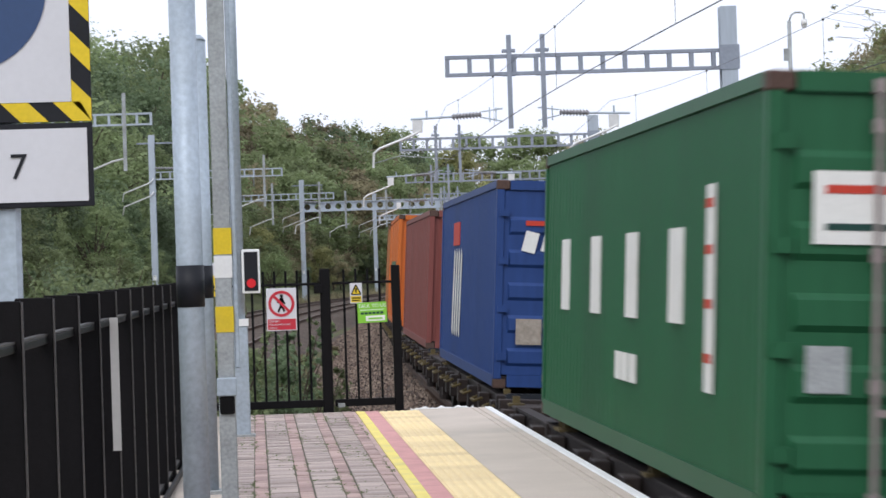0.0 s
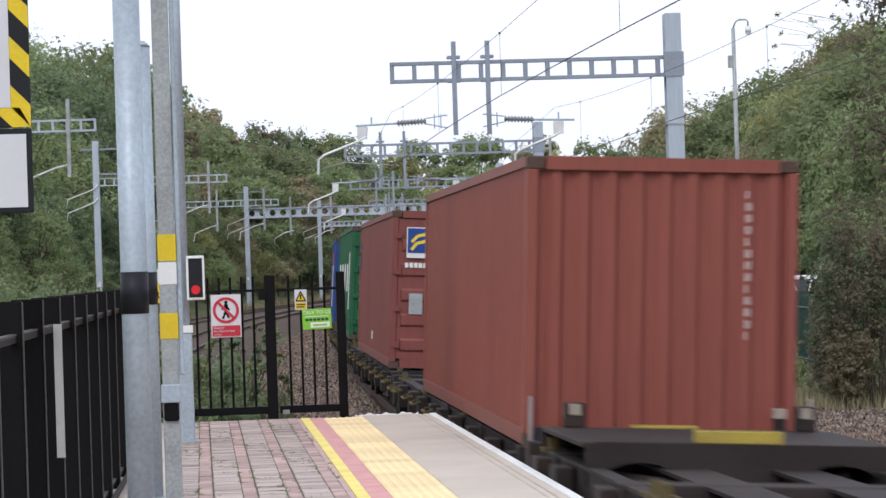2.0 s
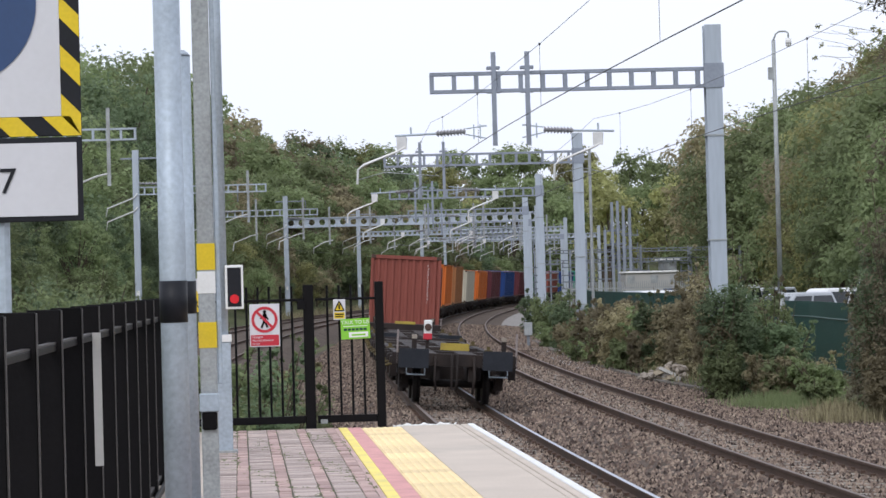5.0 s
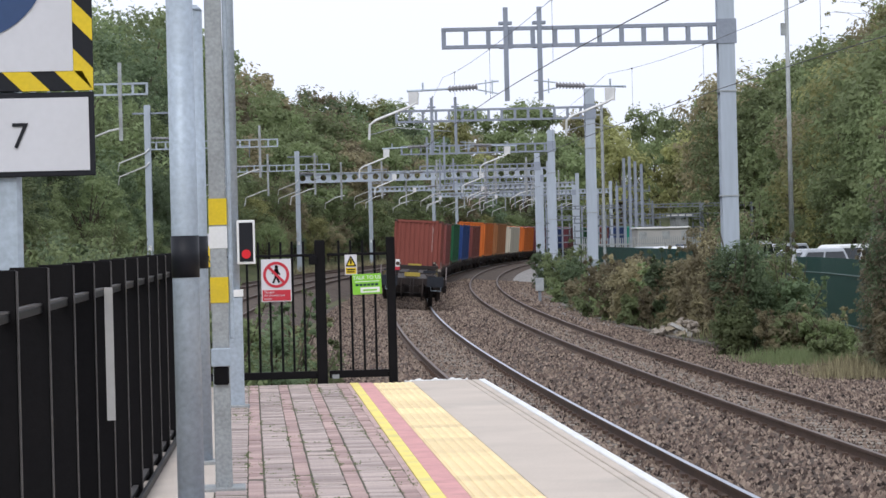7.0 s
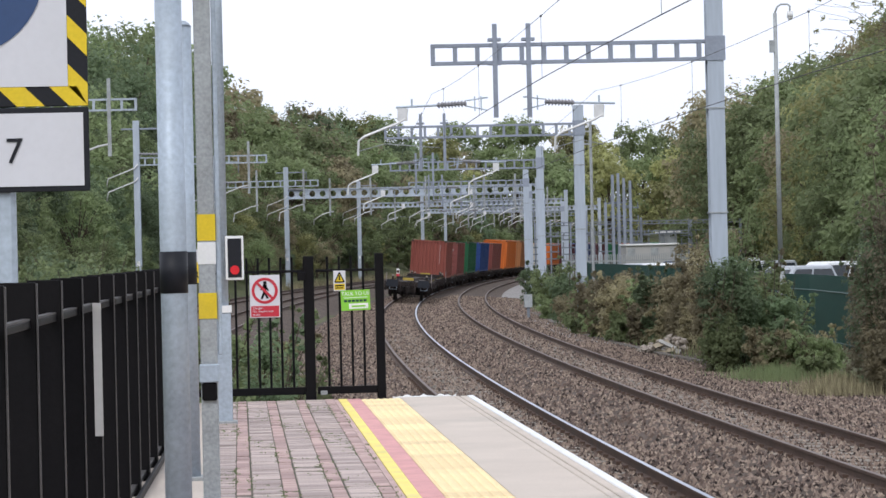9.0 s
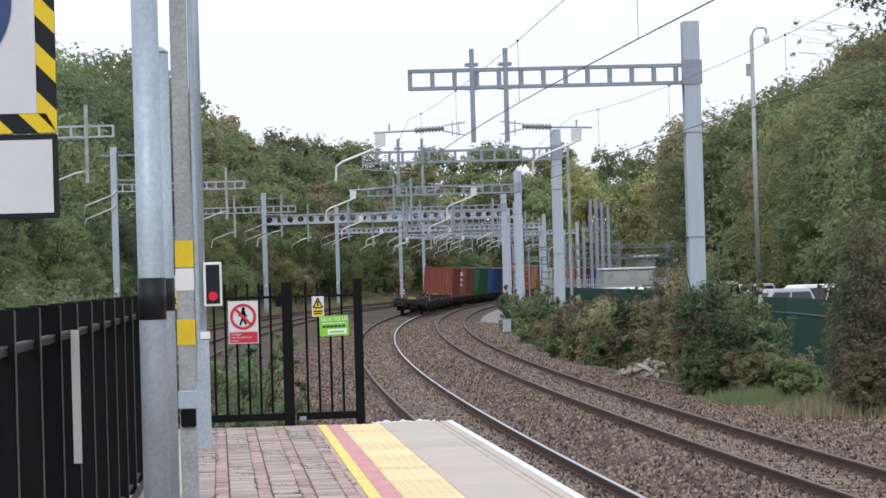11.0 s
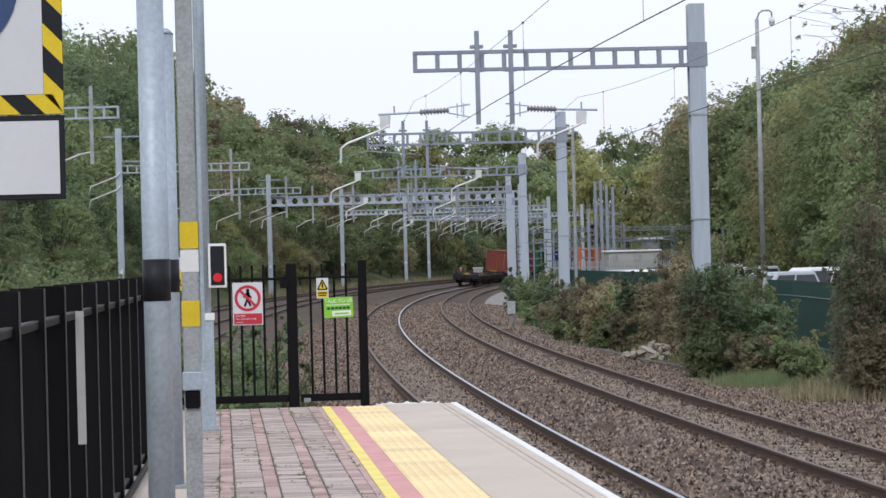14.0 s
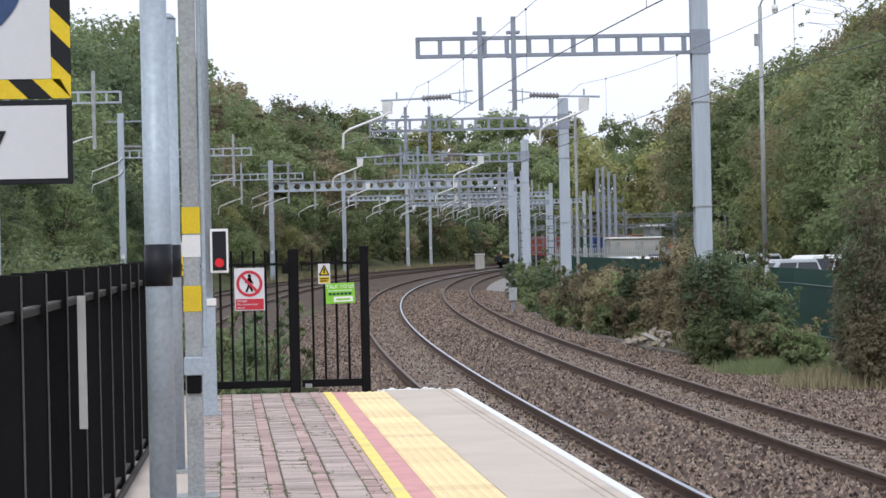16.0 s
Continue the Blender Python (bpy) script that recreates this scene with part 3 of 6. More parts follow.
def build_structures():
    """Masts on the outside of the curve with girders over both tracks, and those over the far tracks."""
    for k in range(8):
        s = 52.5 + 38.3 * k
        ob = thing("catenary_mast", "grey steel overhead-line mast with a ladder girder over the tracks", "mast", "overhead line masts", "", FIRST_MAST if k == 0 else on_line(s, 0, 0))
        bm = bmesh.new()
        mx = (6.1, 6.5, 7.0)[min(k, 2)]
        h_column(bm, mx, 0, -1.2, 8.05 if k == 0 else 7.75, 0.36, 0.36)
        part("mast", bm, M_MAST, ob)
        bm = bmesh.new()
        boom(bm, -0.15 - 0.3 * (k > 0), mx + 0.2, 6.67, 7.13, 0.485, 0.09)
        box(bm, mx - 0.22, mx + 0.22, -0.2, -0.18, 6.66, 7.2)
        part("girder", bm, M_GIRDER, ob)
        for x in ((1.25, 1.99) if k == 0 else (0.85, 1.7)):
            bm = bmesh.new()
            box(bm, x - 0.05, x + 0.05, -0.16, -0.06, 5.5, 7.55)
            box(bm, x - 0.14, x + 0.14, -0.14, 0.14, 7.18, 7.24)
            box(bm, x - 0.14, x + 0.14, -0.14, 0.14, 6.66, 6.72)
            part("drop_tube", bm, M_GIRDER, ob)
        if k < 5:
            registration(ob, 1.08, 0.0, 5.83, 4.85, -1)
            registration(ob, 1.86, 3.6, 5.83, 4.85, 1)
        bm = bmesh.new()
        for z in (1.6, 3.3, 5.6):
            box(bm, mx - 0.2, mx + 0.2, -0.2, 0.2, z, z + 0.03)
        loose("strap", bm, M_GALV_DULL, ob)
    for s, top, reach, low in ((102, 10.2, -10.2, 8.5), (157, 10.9, -8.5, 8.2), (197, 10.2, -8.5, 7.75), (366, 10.2, -8.5, 7.8)):
        ob = thing("catenary_mast", "grey steel overhead-line mast with a short girder beside the far tracks", "mast", "overhead line masts", "", on_line(s, 0, 0))
        bm = bmesh.new()
        h_column(bm, -16.3, 0, -1.0, top, 0.36, 0.36)
        part("mast", bm, M_MAST, ob)
        bm = bmesh.new()
        boom(bm, -16.4, reach, low, low + 0.5, 0.55, 0.09)
        part("girder", bm, M_MAST, ob)
        far_mast_fittings(ob, -16.3, top)
        for x in (reach - 1.1, reach - 4.6):
            bm = bmesh.new()
            box(bm, x - 0.07, x + 0.07, -0.16, -0.04, low - 1.8, low + 1.3)
            part("drop_tube", bm, M_GALV_DULL, ob)
        bm = bmesh.new()
        for x in (reach - 1.6, reach - 5.0):
            path_tube(bm, [(x + 0.5, 0, low - 1.3), (x, 0, low - 1.4), (x - 1.3, 0, low - 1.9), (x - 1.4, 0, low - 2.5)], 0.04, 6)
        loose("swan_neck_tube", bm, M_ALU, ob)
    for s in (242, 295, 346):
        ob = thing("catenary_portal", "grey steel portal with a perforated girder across four tracks", "portal", "overhead line portals", "", on_line(s, 0, 0))
        for x in (-16.2, 6.6):
            bm = bmesh.new()
            h_column(bm, x, 0, -1.0, 10.7 if x < 0 else 9.2, 0.4, 0.4)
            part("mast", bm, M_MAST, ob)
        bm = bmesh.new()
        far_mast_fittings(ob, -16.2, 10.7)
        holed_girder(bm, -16.2, 6.6, *((7.78, 8.68) if s < 250 else (7.7, 8.3)))
        part("girder", bm, M_MAST, ob)
        for x in (-12.2, -8.5, -3.5, 0.9, 1.8, 4.6):
            bm = bmesh.new()
            box(bm, x - 0.08, x + 0.08, -0.2, -0.05, 6.2, 9.6)
            part("drop_tube", bm, M_GALV_DULL, ob)
            bm = bmesh.new()
            path_tube(bm, [(x + 0.3, 0, 6.6), (x - 0.6, 0, 6.4), (x - 1.5, 0, 5.9), (x - 1.55, 0, 5.4)], 0.045, 6)
            part("swan_neck_tube", bm, M_ALU, ob)


def build_wires():
    for off in (0.0, 3.6, -6.8, -11.0):
        ob = thing("overhead_wire", "thin dark overhead contact wire with its catenary and droppers", "cable", "overhead wires")
        drops = bmesh.new()
        up, first = (4.85, -2) if off >= 0 else (5.3, 2)
        low, high = [], []
        for k in range(first, 9):
            s0 = 52.5 + 38.3 * k
            for i in range(8):
                f = i / 8
                o = off + 0.15 * (1 - 2 * f) * (1 if k % 2 else -1) - 0.12 * math.sin(math.pi * f)
                low.append(line(s0 + 38.3 * f, o, up)[0])
                high.append(line(s0 + 38.3 * f, o, up + 1.2 - 0.4 * 4 * f * (1 - f))[0])
                if i % 2:
                    tube(drops, low[-1], high[-1], 0.003, 4)
                    box(drops, *[c for j in range(3) for c in (high[-1][j] - 0.014, high[-1][j] + 0.014)])
        contact, cat = bmesh.new(), bmesh.new()
        path_tube(contact, low, 0.007, 5)
        path_tube(cat, high, 0.004, 5)
        part("contact_wire", contact, M_WIRE, ob)
        part("catenary_wire", cat, M_WIRE, ob)
        tagged(part("dropper", drops, M_WIRE, ob), kind="stuff")


# ---- trees and bushes ----
def leaf_cloud(rng, blobs, count, size):
    """Many small bent leaf clumps on and inside a handful of lobes."""
    c = np.array([b[:3] for b in blobs])
    r = np.array([b[3:6] for b in blobs])
    w = (r[:, 0] * r[:, 1] + r[:, 1] * r[:, 2]) ** 0.8
    tufts = max(30, count // 28)
    pick = rng.choice(len(blobs), tufts, p=w / w.sum())
    d = rng.normal(size=(tufts, 3)) + (0, 0, 0.25)
    d /= np.linalg.norm(d, axis=1)[:, None]
    tuft = c[pick] + d * r[pick] * (rng.uniform(0.35, 1.0, tufts) ** 0.5)[:, None]
    own = rng.choice(tufts, count)
    spread = np.minimum(r[pick][own].mean(1) * 0.30, 0.75)[:, None]
    e = rng.normal(size=(count, 3)) * (1, 1, 0.75)
    e /= np.maximum(np.linalg.norm(e, axis=1)[:, None], 0.6)
    p = tuft[own] + e * spread * rng.uniform(0.4, 1.25, count)[:, None]
    d = d[own] * 0.6 + e * 0.8
    nrm = d + rng.normal(0, 0.6, (count, 3)) + (0, 0, 0.7)
    nrm /= np.linalg.norm(nrm, axis=1)[:, None]
    u = np.cross(nrm, rng.normal(size=(count, 3)))
    u /= np.linalg.norm(u, axis=1)[:, None]
    v = np.cross(nrm, u)
    s = size * rng.uniform(0.5, 1.4, count)[:, None]
    verts = np.stack([p - u * s, p + v * s * 0.6 + nrm * s * 0.15, p + u * s * 0.7 - v * s * 0.5], 1).reshape(-1, 3)
    faces = np.arange(count * 3).reshape(-1, 3)
    return verts.tolist(), faces.tolist()


def tree(seed, height, width, leaves, mat, name="tree", label="", at=None, size=0.235):
    rng = np.random.default_rng(seed)
    ob = thing(name, label, "tree", "trees along the railway", "", at)
    bm = bmesh.new()
    trunk_h = height * 0.45
    tube(bm, (0, 0, -0.4), (0.1, 0, trunk_h), 0.022 * height, 8, 0.013 * height)
    blobs = [(0, 0, height * 0.68, width * 0.38, width * 0.38, height * 0.30)]
    for i in range(16):
        a = i * 2.4 + rng.uniform(-0.4, 0.4)
        f = rng.uniform(0.22, 0.88)
        rr = width * 0.5 * math.sin(math.pi * min(max(f, 0.2), 0.8)) * rng.uniform(0.55, 0.85)
        q = (rr * math.cos(a), rr * math.sin(a), height * f)
        tube(bm, (0.05, 0, trunk_h * rng.uniform(0.5, 1)), q, 0.009 * height, 5, 0.003 * height)
        k = rng.uniform(0.12, 0.24)
        blobs.append((*q, width * k, width * k, height * k * 0.62))
    part("trunk", bm, M_BARK, ob)
    part("crown", raw_mesh("crown", *leaf_cloud(rng, blobs, leaves, size), mat), None, ob)
    return ob


def bush(seed, w, h, leaves, mat, name, label, at, size=0.11, spread=5):
    rng = np.random.default_rng(seed)
    ob = thing(name, label, "bush", "bushes beside the track", "", at)
    bm = bmesh.new()
    blobs = []
    for i in range(spread):
        a = i * 2.4
        q = (w * 0.3 * math.cos(a) * rng.uniform(0.4, 1.2), w * 0.3 * math.sin(a), h * rng.uniform(0.25, 0.8))
        tube(bm, (q[0] * 0.2, q[1] * 0.2, -0.2), q, 0.03, 5, 0.01)
        blobs.append((*q, w * rng.uniform(0.2, 0.33), w * rng.uniform(0.2, 0.33), h * rng.uniform(0.2, 0.32)))
    blobs.append((0, 0, h * 0.2, w * 0.42, w * 0.42, h * 0.22))
    for i in range(9):
        a = rng.uniform(0, 6.28)
        q = Vector((w * 0.25 * math.cos(a), w * 0.25 * math.sin(a), h * 0.6))
        tip = Vector((w * rng.uniform(0.3, 0.6) * math.cos(a), w * rng.uniform(0.3, 0.6) * math.sin(a), h * rng.uniform(0.75, 1.18)))
        tube(bm, q, tip, 0.014, 4, 0.006)
        for f in (0.35, 0.6, 0.85, 1.0):
            blobs.append((*(q + (tip - q) * f), 0.055 * w, 0.055 * w, 0.06 * h))
    part("stem", bm, M_BARK, ob)
    part("leaves", raw_mesh("leaves", *leaf_cloud(rng, blobs, leaves, size), mat), None, ob)
    return ob


def build_trees():
    rng = random.Random(4)
    tones = ("dark green", "mid green", "dark green", "mid green", "yellow-green", "dark green", "olive-brown", "mid green")
    grown = {}

    def grow(kind, near, m):
        """A tree of its kind: the first one is built, the others copied."""
        if (kind, near) in grown:
            return copy_thing(grown[kind, near], m)
        label = "dense " + tones[kind] + " broadleaved tree on the wooded bank"
        wide = (6.5, 8, 7, 9, 7.5, 8.5, 7, 6)[kind]
        mat = LEAVES[(0, 1, 0, 1, 2, 0, 3, 1)[kind]]
        grown[kind, near] = tree(20 + kind, 10, wide, 9600, mat, "tree", label, m, 0.15) if near else tree(40 + kind, 10, wide, 4900, mat, "tree", label, m, 0.23)
        return grown[kind, near]

    # how steeply the treetops stand over the platform, by the way they lie
    ways = (-0.11, -0.0518, -0.0378, -0.0278, -0.015, -0.0019, 0.0101, 0.0141, 0.0223, 0.0314, 0.0384, 0.0528, 0.0815, 0.1329, 0.1558, 0.162, 0.1663, 0.177, 0.1979, 0.2191, 0.2382, 0.30)
    tops = (0.100, 0.0902, 0.0839, 0.0818, 0.0745, 0.0641, 0.0557, 0.0516, 0.0565, 0.0533, 0.046, 0.0468, 0.0475, 0.0443, 0.0435, 0.0445, 0.051, 0.061, 0.0653, 0.0738, 0.084, 0.09)

    def place(x, y, share, kind):
        z = ground_height(x, y) - 0.3
        tall = (1.635 + float(np.interp(x / y, ways, tops)) * y * share - z) / 10.3
        tall = min(max(tall, 0.32), 3.2)
        spread = min(tall, 1.75) * rng.uniform(0.9, 1.15)
        m = pose(x, y, z, rng.uniform(-3, 3), rng.uniform(-3, 3), rng.uniform(0, 360))
        ob = grow(kind, y < 275, m)
        ob.matrix_basis = m
        ob.scale = (spread, spread, tall)

    # wooded bank beyond the far tracks
    for row, (off, step, lo, hi) in enumerate(((-18.6, 7.5, 0.10, 0.2), (-20.5, 6.0, 0.28, 0.45), (-24.5, 7.5, 0.5, 0.78), (-30, 9.5, 0.78, 0.98), (-38, 11, 0.97, 1.07))):
        s = 90 + row * 8
        while s < 430:
            p = line(s + rng.uniform(-2, 2), off + rng.uniform(-1.5, 1.5))[0]
            if -0.105 < p.x / p.y < 0.12:
                # far along, mostly paler leaf tones, which stand in for haze
                place(p.x, p.y, rng.uniform(lo, hi), rng.choice((1, 3, 7, 4, 6, 1, 0, 3, 6) if s > 230 else (0, 1, 2, 5, 0, 3, 7)))
            s += step * rng.uniform(0.8, 1.2) * (1 if s < 280 else 1.25)
    # the end of the valley
    for y, lo, hi in ((458, 0.6, 0.85), (505, 0.82, 1.03), (560, 1.03, 1.14)):
        x = 18
        while x < 104:
            # only the paler tones here, to give the distance its haze by colour
            place(x + rng.uniform(-2, 2), y + rng.uniform(-10, 10), rng.uniform(lo, hi), rng.choice((4, 1, 7, 3, 4, 6, 3)))
            x += 8.0 * rng.uniform(0.8, 1.2)
    # behind the car park and the feeder station
    for off, step, s0, s1, lo, hi in ((29, 6.5, 128, 225, 0.55, 0.8), (34, 7.0, 120, 235, 0.84, 1.02), (42, 8, 120, 250, 1.02, 1.13), (24, 10, 290, 400, 0.5, 0.75), (32, 10, 280, 410, 0.7, 0.9), (46, 10, 265, 430, 0.98, 1.06)):
        s = s0
        while s < s1:
            p = line(s, off + rng.uniform(-2, 2))[0]
            if p.x / p.y < 0.275 and (s0 > 250 or p.x / p.y > 0.172):
                place(p.x, p.y, rng.uniform(lo, hi), rng.choice((1, 3, 4, 7, 4, 3, 6, 1)))
            s += step * rng.uniform(0.8, 1.2)
    for i in range(8):
        way = 0.181 + 0.0085 * i
        place(way * 224, 224 + rng.uniform(-3, 3), rng.uniform(0.65, 0.9), rng.choice((1, 3, 4, 7, 3)))
        place(way * 244 + 1, 244 + rng.uniform(-3, 3), rng.uniform(1.0, 1.1), rng.choice((1, 3, 4, 7, 6)))
    # one that leans in beside the line
    near = tree(61, 12.5, 7.2, 16000, M_BROWNLEAF, "tree", "dark brownish tree with thin bare twigs at its top", pose(20.2, 72, -1.6), 0.09)
    bm = bmesh.new()
    r2 = random.Random(5)
    tips = []
    for i in range(22):
        q = Vector((r2.uniform(-2.4, -1.4), r2.uniform(-1, 1), r2.uniform(8.0, 10.4)))
        way = Vector((-0.42, r2.uniform(-0.2, 0.2), r2.uniform(-0.1, 0.22)))
        pts = [q.copy()]
        for j in range(6):
            q = q + way + Vector((r2.uniform(-0.08, 0.08), r2.uniform(-0.1, 0.1), r2.uniform(-0.1, 0.1)))
            pts.append(q.copy())
            tips.append(tuple(q))
        path_tube(bm, pts, 0.006, 4)
    tagged(part("twig", bm, M_BARK, near, "thin bare twigs"), kind="stuff")
    spray = [(*q, 0.28, 0.28, 0.2) for q in tips]
    part("sparse_leaves", raw_mesh("sparse_leaves", *leaf_cloud(np.random.default_rng(4), spray, 1100, 0.045), LEAVES[2]), None, near)


def grass(seed, spots, count, mat, label):
    """Thin upright blades round the given spots: x, y, z, spread, height."""
    rng = np.random.default_rng(seed)
    verts, faces = [], []
    for i in range(count):
        x, y, z, spread, high = spots[rng.integers(0, len(spots))]
        p = np.array((x + rng.normal(0, spread), y + rng.normal(0, spread * 1.6), z))
        h = high * rng.uniform(0.35, 1.1)
        lean = rng.normal(0, 0.22, 2) * h
        a = rng.uniform(0, 6.28)
        u = np.array((math.cos(a), math.sin(a), 0)) * rng.uniform(0.005, 0.012) * (1 + y / 120)
        n = len(verts)
        verts += [tuple(p - u), tuple(p + u), tuple(p + (lean[0], lean[1], h))]
        faces.append((n, n + 1, n + 2))
    tagged(new("grass", raw_mesh("grass", verts, faces, mat)), label, "grass", "", "stuff")


def build_bushes():
    dry, fresh = [], []
    for k in range(16):
        y = 54.5 + (k % 4) * 1.4
        dry.append(((0.209 + 0.0024 * k) * y, y, -1.42, 0.3, 0.4))
        y = 61 + (k % 4) * 0.7
        fresh.append(((0.187 + 0.0012 * k) * y, y, -1.42, 0.45, 0.38))
    for k in range(14):
        y = 75 + 5 * k
        fresh.append((centre_x(y) + 7.9 + 0.3 * (k % 2), y, -1.4, 0.4, 0.45))
        dry.append((centre_x(y) + 8.2, y + 2, -1.4, 0.4, 0.5))
    for k in range(26):
        y = 240 + 7 * k
        dry.append((centre_x(y) - 15.2, y, -1.4, 1.1, 1.0))
    grass(11, dry, 11000, M_DEADGRASS, "tall dry straw-coloured grass beside the track")
    grass(12, fresh, 5000, LEAVES[1], "tufts of green grass and weeds beside the track")
    rng = random.Random(9)
    # hedge along the foot of the bank beside the tracks: how far off it stands and how high it grows
    ways = (0.102, 0.109, 0.123, 0.140, 0.158, 0.1664, 0.181, 0.191, 0.206, 0.214)
    foot = (215, 126, 97, 86, 83, 78.5, 68, 64, 63, 58)
    high = (1.6, 2.4, 2.2, 2.1, 2.4, 3.0, 3.8, 2.4, 1.25, 0.9)
    k = 0
    for row, (step, back, tall) in enumerate(((0.0062, 1.2, 0.55), (0.0056, 3.4, 0.98))):
        way = 0.1072
        while way < 0.2145:
            y = float(np.interp(way, ways, foot)) + back + rng.uniform(-0.5, 0.5)
            h = float(np.interp(way, ways, high)) * tall * rng.uniform(0.8, 1.1)
            w = (1.3 + 0.008 * y) * rng.uniform(0.8, 1.2) * (0.6 if row == 0 else 0.85)
            m = rng.choice((0, 1, 3, 3, 1, 0) if way < 0.165 else (0, 1, 3, 1, 3))
            tone = ("dark green", "mid green", "yellow-green", "olive-brown")[m]
            bush(100 + k, w, h, 5200 if row else 3600, LEAVES[m], "bush", tone + " overgrown bush at the foot of the bank", pose(way * y, y, -1.42, 0, 0, rng.uniform(0, 360)), 0.06 if y < 80 else 0.08, 12)
            way += step * rng.uniform(0.8, 1.2)
            k += 1
    for way, y, w, h, m in ((0.1722, 66.2, 1.2, 2.0, 3), (0.1762, 66.0, 1.3, 2.5, 0), (0.1800, 66.3, 1.2, 2.9, 0), (0.1745, 65.4, 0.9, 1.3, 1), (0.2325, 57, 1.3, 2.6, 3), (0.2385, 56, 1.9, 3.5, 0), (0.2450, 55.5, 2.2, 4.4, 3), (0.252, 58, 2.6, 5.0, 1), (0.2360, 54.5, 1.1, 1.6, 3), (0.242, 66, 2.0, 3.4, 0)):
        tone = ("dark green", "mid green", "yellow-green", "olive-brown")[m]
        bush(300 + k, w, h, 9000, M_BROWNLEAF if m == 3 and h > 2.2 else LEAVES[m], "bush", ("tall " if h > 2.6 else "low ") + tone + " bush close beside the track", pose(way * y, y, -1.42, 0, 0, rng.uniform(0, 360)), 0.05, 14)
        k += 1
    # shrubs behind the gate
    for x, y, w, h, m in ((-0.5, 35.5, 1.3, 2.3, 1), (0.25, 37, 1.3, 2.0, 0), (0.55, 46, 1.6, 1.9, 1), (-1.2, 36, 1.6, 2.0, 0), (0.55, 41, 1.6, 1.3, 1), (-0.8, 44, 2.0, 1.8, 0), (0.2, 52, 2.2, 1.5, 3), (-2.2, 47, 2.6, 2.6, 1),
                          (-2.6, 58, 3.0, 2.6, 0), (-4.0, 70, 3.4, 3.2, 1), (-5.5, 84, 3.6, 3.2, 0), (-3.2, 88, 3.0, 2.4, 3), (-6.0, 100, 4, 3.6, 1), (-1.0, 66, 2.0, 1.2, 3)):
        bush(200 + k, w, h, 4600, LEAVES[m], "bush", "straggling green bush beyond the platform's end", pose(x, y, -1.4, 0, 0, rng.uniform(0, 360)), 0.05 if y < 50 else 0.085, 9)
        k += 1


# ---- platform things ----
def build_fence():
    fence = thing("railing_fence", "black painted steel fence along the back of the platform", "fence")
    fx = lambda y: -1.064 + 0.0157 * y
    pale = mesh_of("pale", made((-0.11, 0.045, -0.012, 0.012, 0.0, 1.555), bevel=0.004), M_BLACK)
    # added strip down each pale, its lit edge painted in lighter grey
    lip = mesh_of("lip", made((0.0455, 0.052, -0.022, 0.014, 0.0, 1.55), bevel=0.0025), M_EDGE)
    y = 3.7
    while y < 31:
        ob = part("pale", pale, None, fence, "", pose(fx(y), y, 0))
        part("lip", lip, None, ob, "worn edge, painted lighter as if lit")
        y += 1.3
    ang = -math.degrees(math.atan(0.0157))
    for z in (1.38, 0.06):
        part("rail", made((-0.012, 0.022, 3, 31.5, z - 0.016, z + 0.016), bevel=0.004), M_BLACK, fence, "", pose(-1.064, 0, 0, 0, 0, ang))
        # thin added strip: the light on the rail's top as a paler colour
        part("rail_top", made((-0.012, 0.022, 3, 31.5, z + 0.017, z + 0.026)), M_EDGE, fence, "lighter top of the rail, painted as if lit", pose(-1.064, 0, 0, 0, 0, ang))
    part("foot_rail", made((0.06, 0.085, 3, 31.5, 0.02, 0.075), bevel=0.005), M_BLACK, fence, "", pose(-1.064, 0, 0, 0, 0, ang))
    strip_bm = made((0.03, 0.075, -0.03, -0.02, 0.69, 1.41))
    part("cable_cover", strip_bm, M_WALLPALE, fence, "pale grey cable cover strip", pose(fx(15.1), 15.1, 0))


def build_gate():
    gate = thing("platform_gate", "black steel barred double gate at the platform's end", "gate", "", "", pose(0, 31.9, 0))
    part("gate_post", made((0.73, 0.85, -0.06, 0.06, -0.1, 1.64), bevel=0.008), M_BLACK, gate)
    part("gate_post", made((1.555, 1.655, -0.05, 0.05, -0.1, 1.66), bevel=0.008), M_BLACK, gate)
    part("gate_post", made((-0.78, -0.70, -0.05, 0.05, -0.1, 1.60), bevel=0.008), M_BLACK, gate)
    for x0, x1 in ((-0.7, 0.73), (0.87, 1.555)):
        leaf = part("gate_leaf", made((x0, x1, -0.025, 0.025, 0.05, 0.135), bevel=0.004), M_BLACK, gate)
        part("top_rail", made((x0, x1, -0.02, 0.02, 1.455, 1.485), bevel=0.004), M_BLACK, leaf)
        n = round((x1 - x0) / 0.127)
        for i in range(1, n):
            bm = bmesh.new()
            x = x0 + (x1 - x0) * i / n
            tube(bm, (x, 0, 0.1), (x, 0, 1.63), 0.014, 8)
            part("bar", bm, M_BLACK, leaf)
    part("latch", made((0.66, 0.76, -0.08, -0.02, 1.36, 1.46), bevel=0.006), M_BLACK, gate)
    part("bolt", made((0.9, 0.98, -0.04, -0.02, 0.04, 0.09), bevel=0.004), M_GALV_DULL, gate)


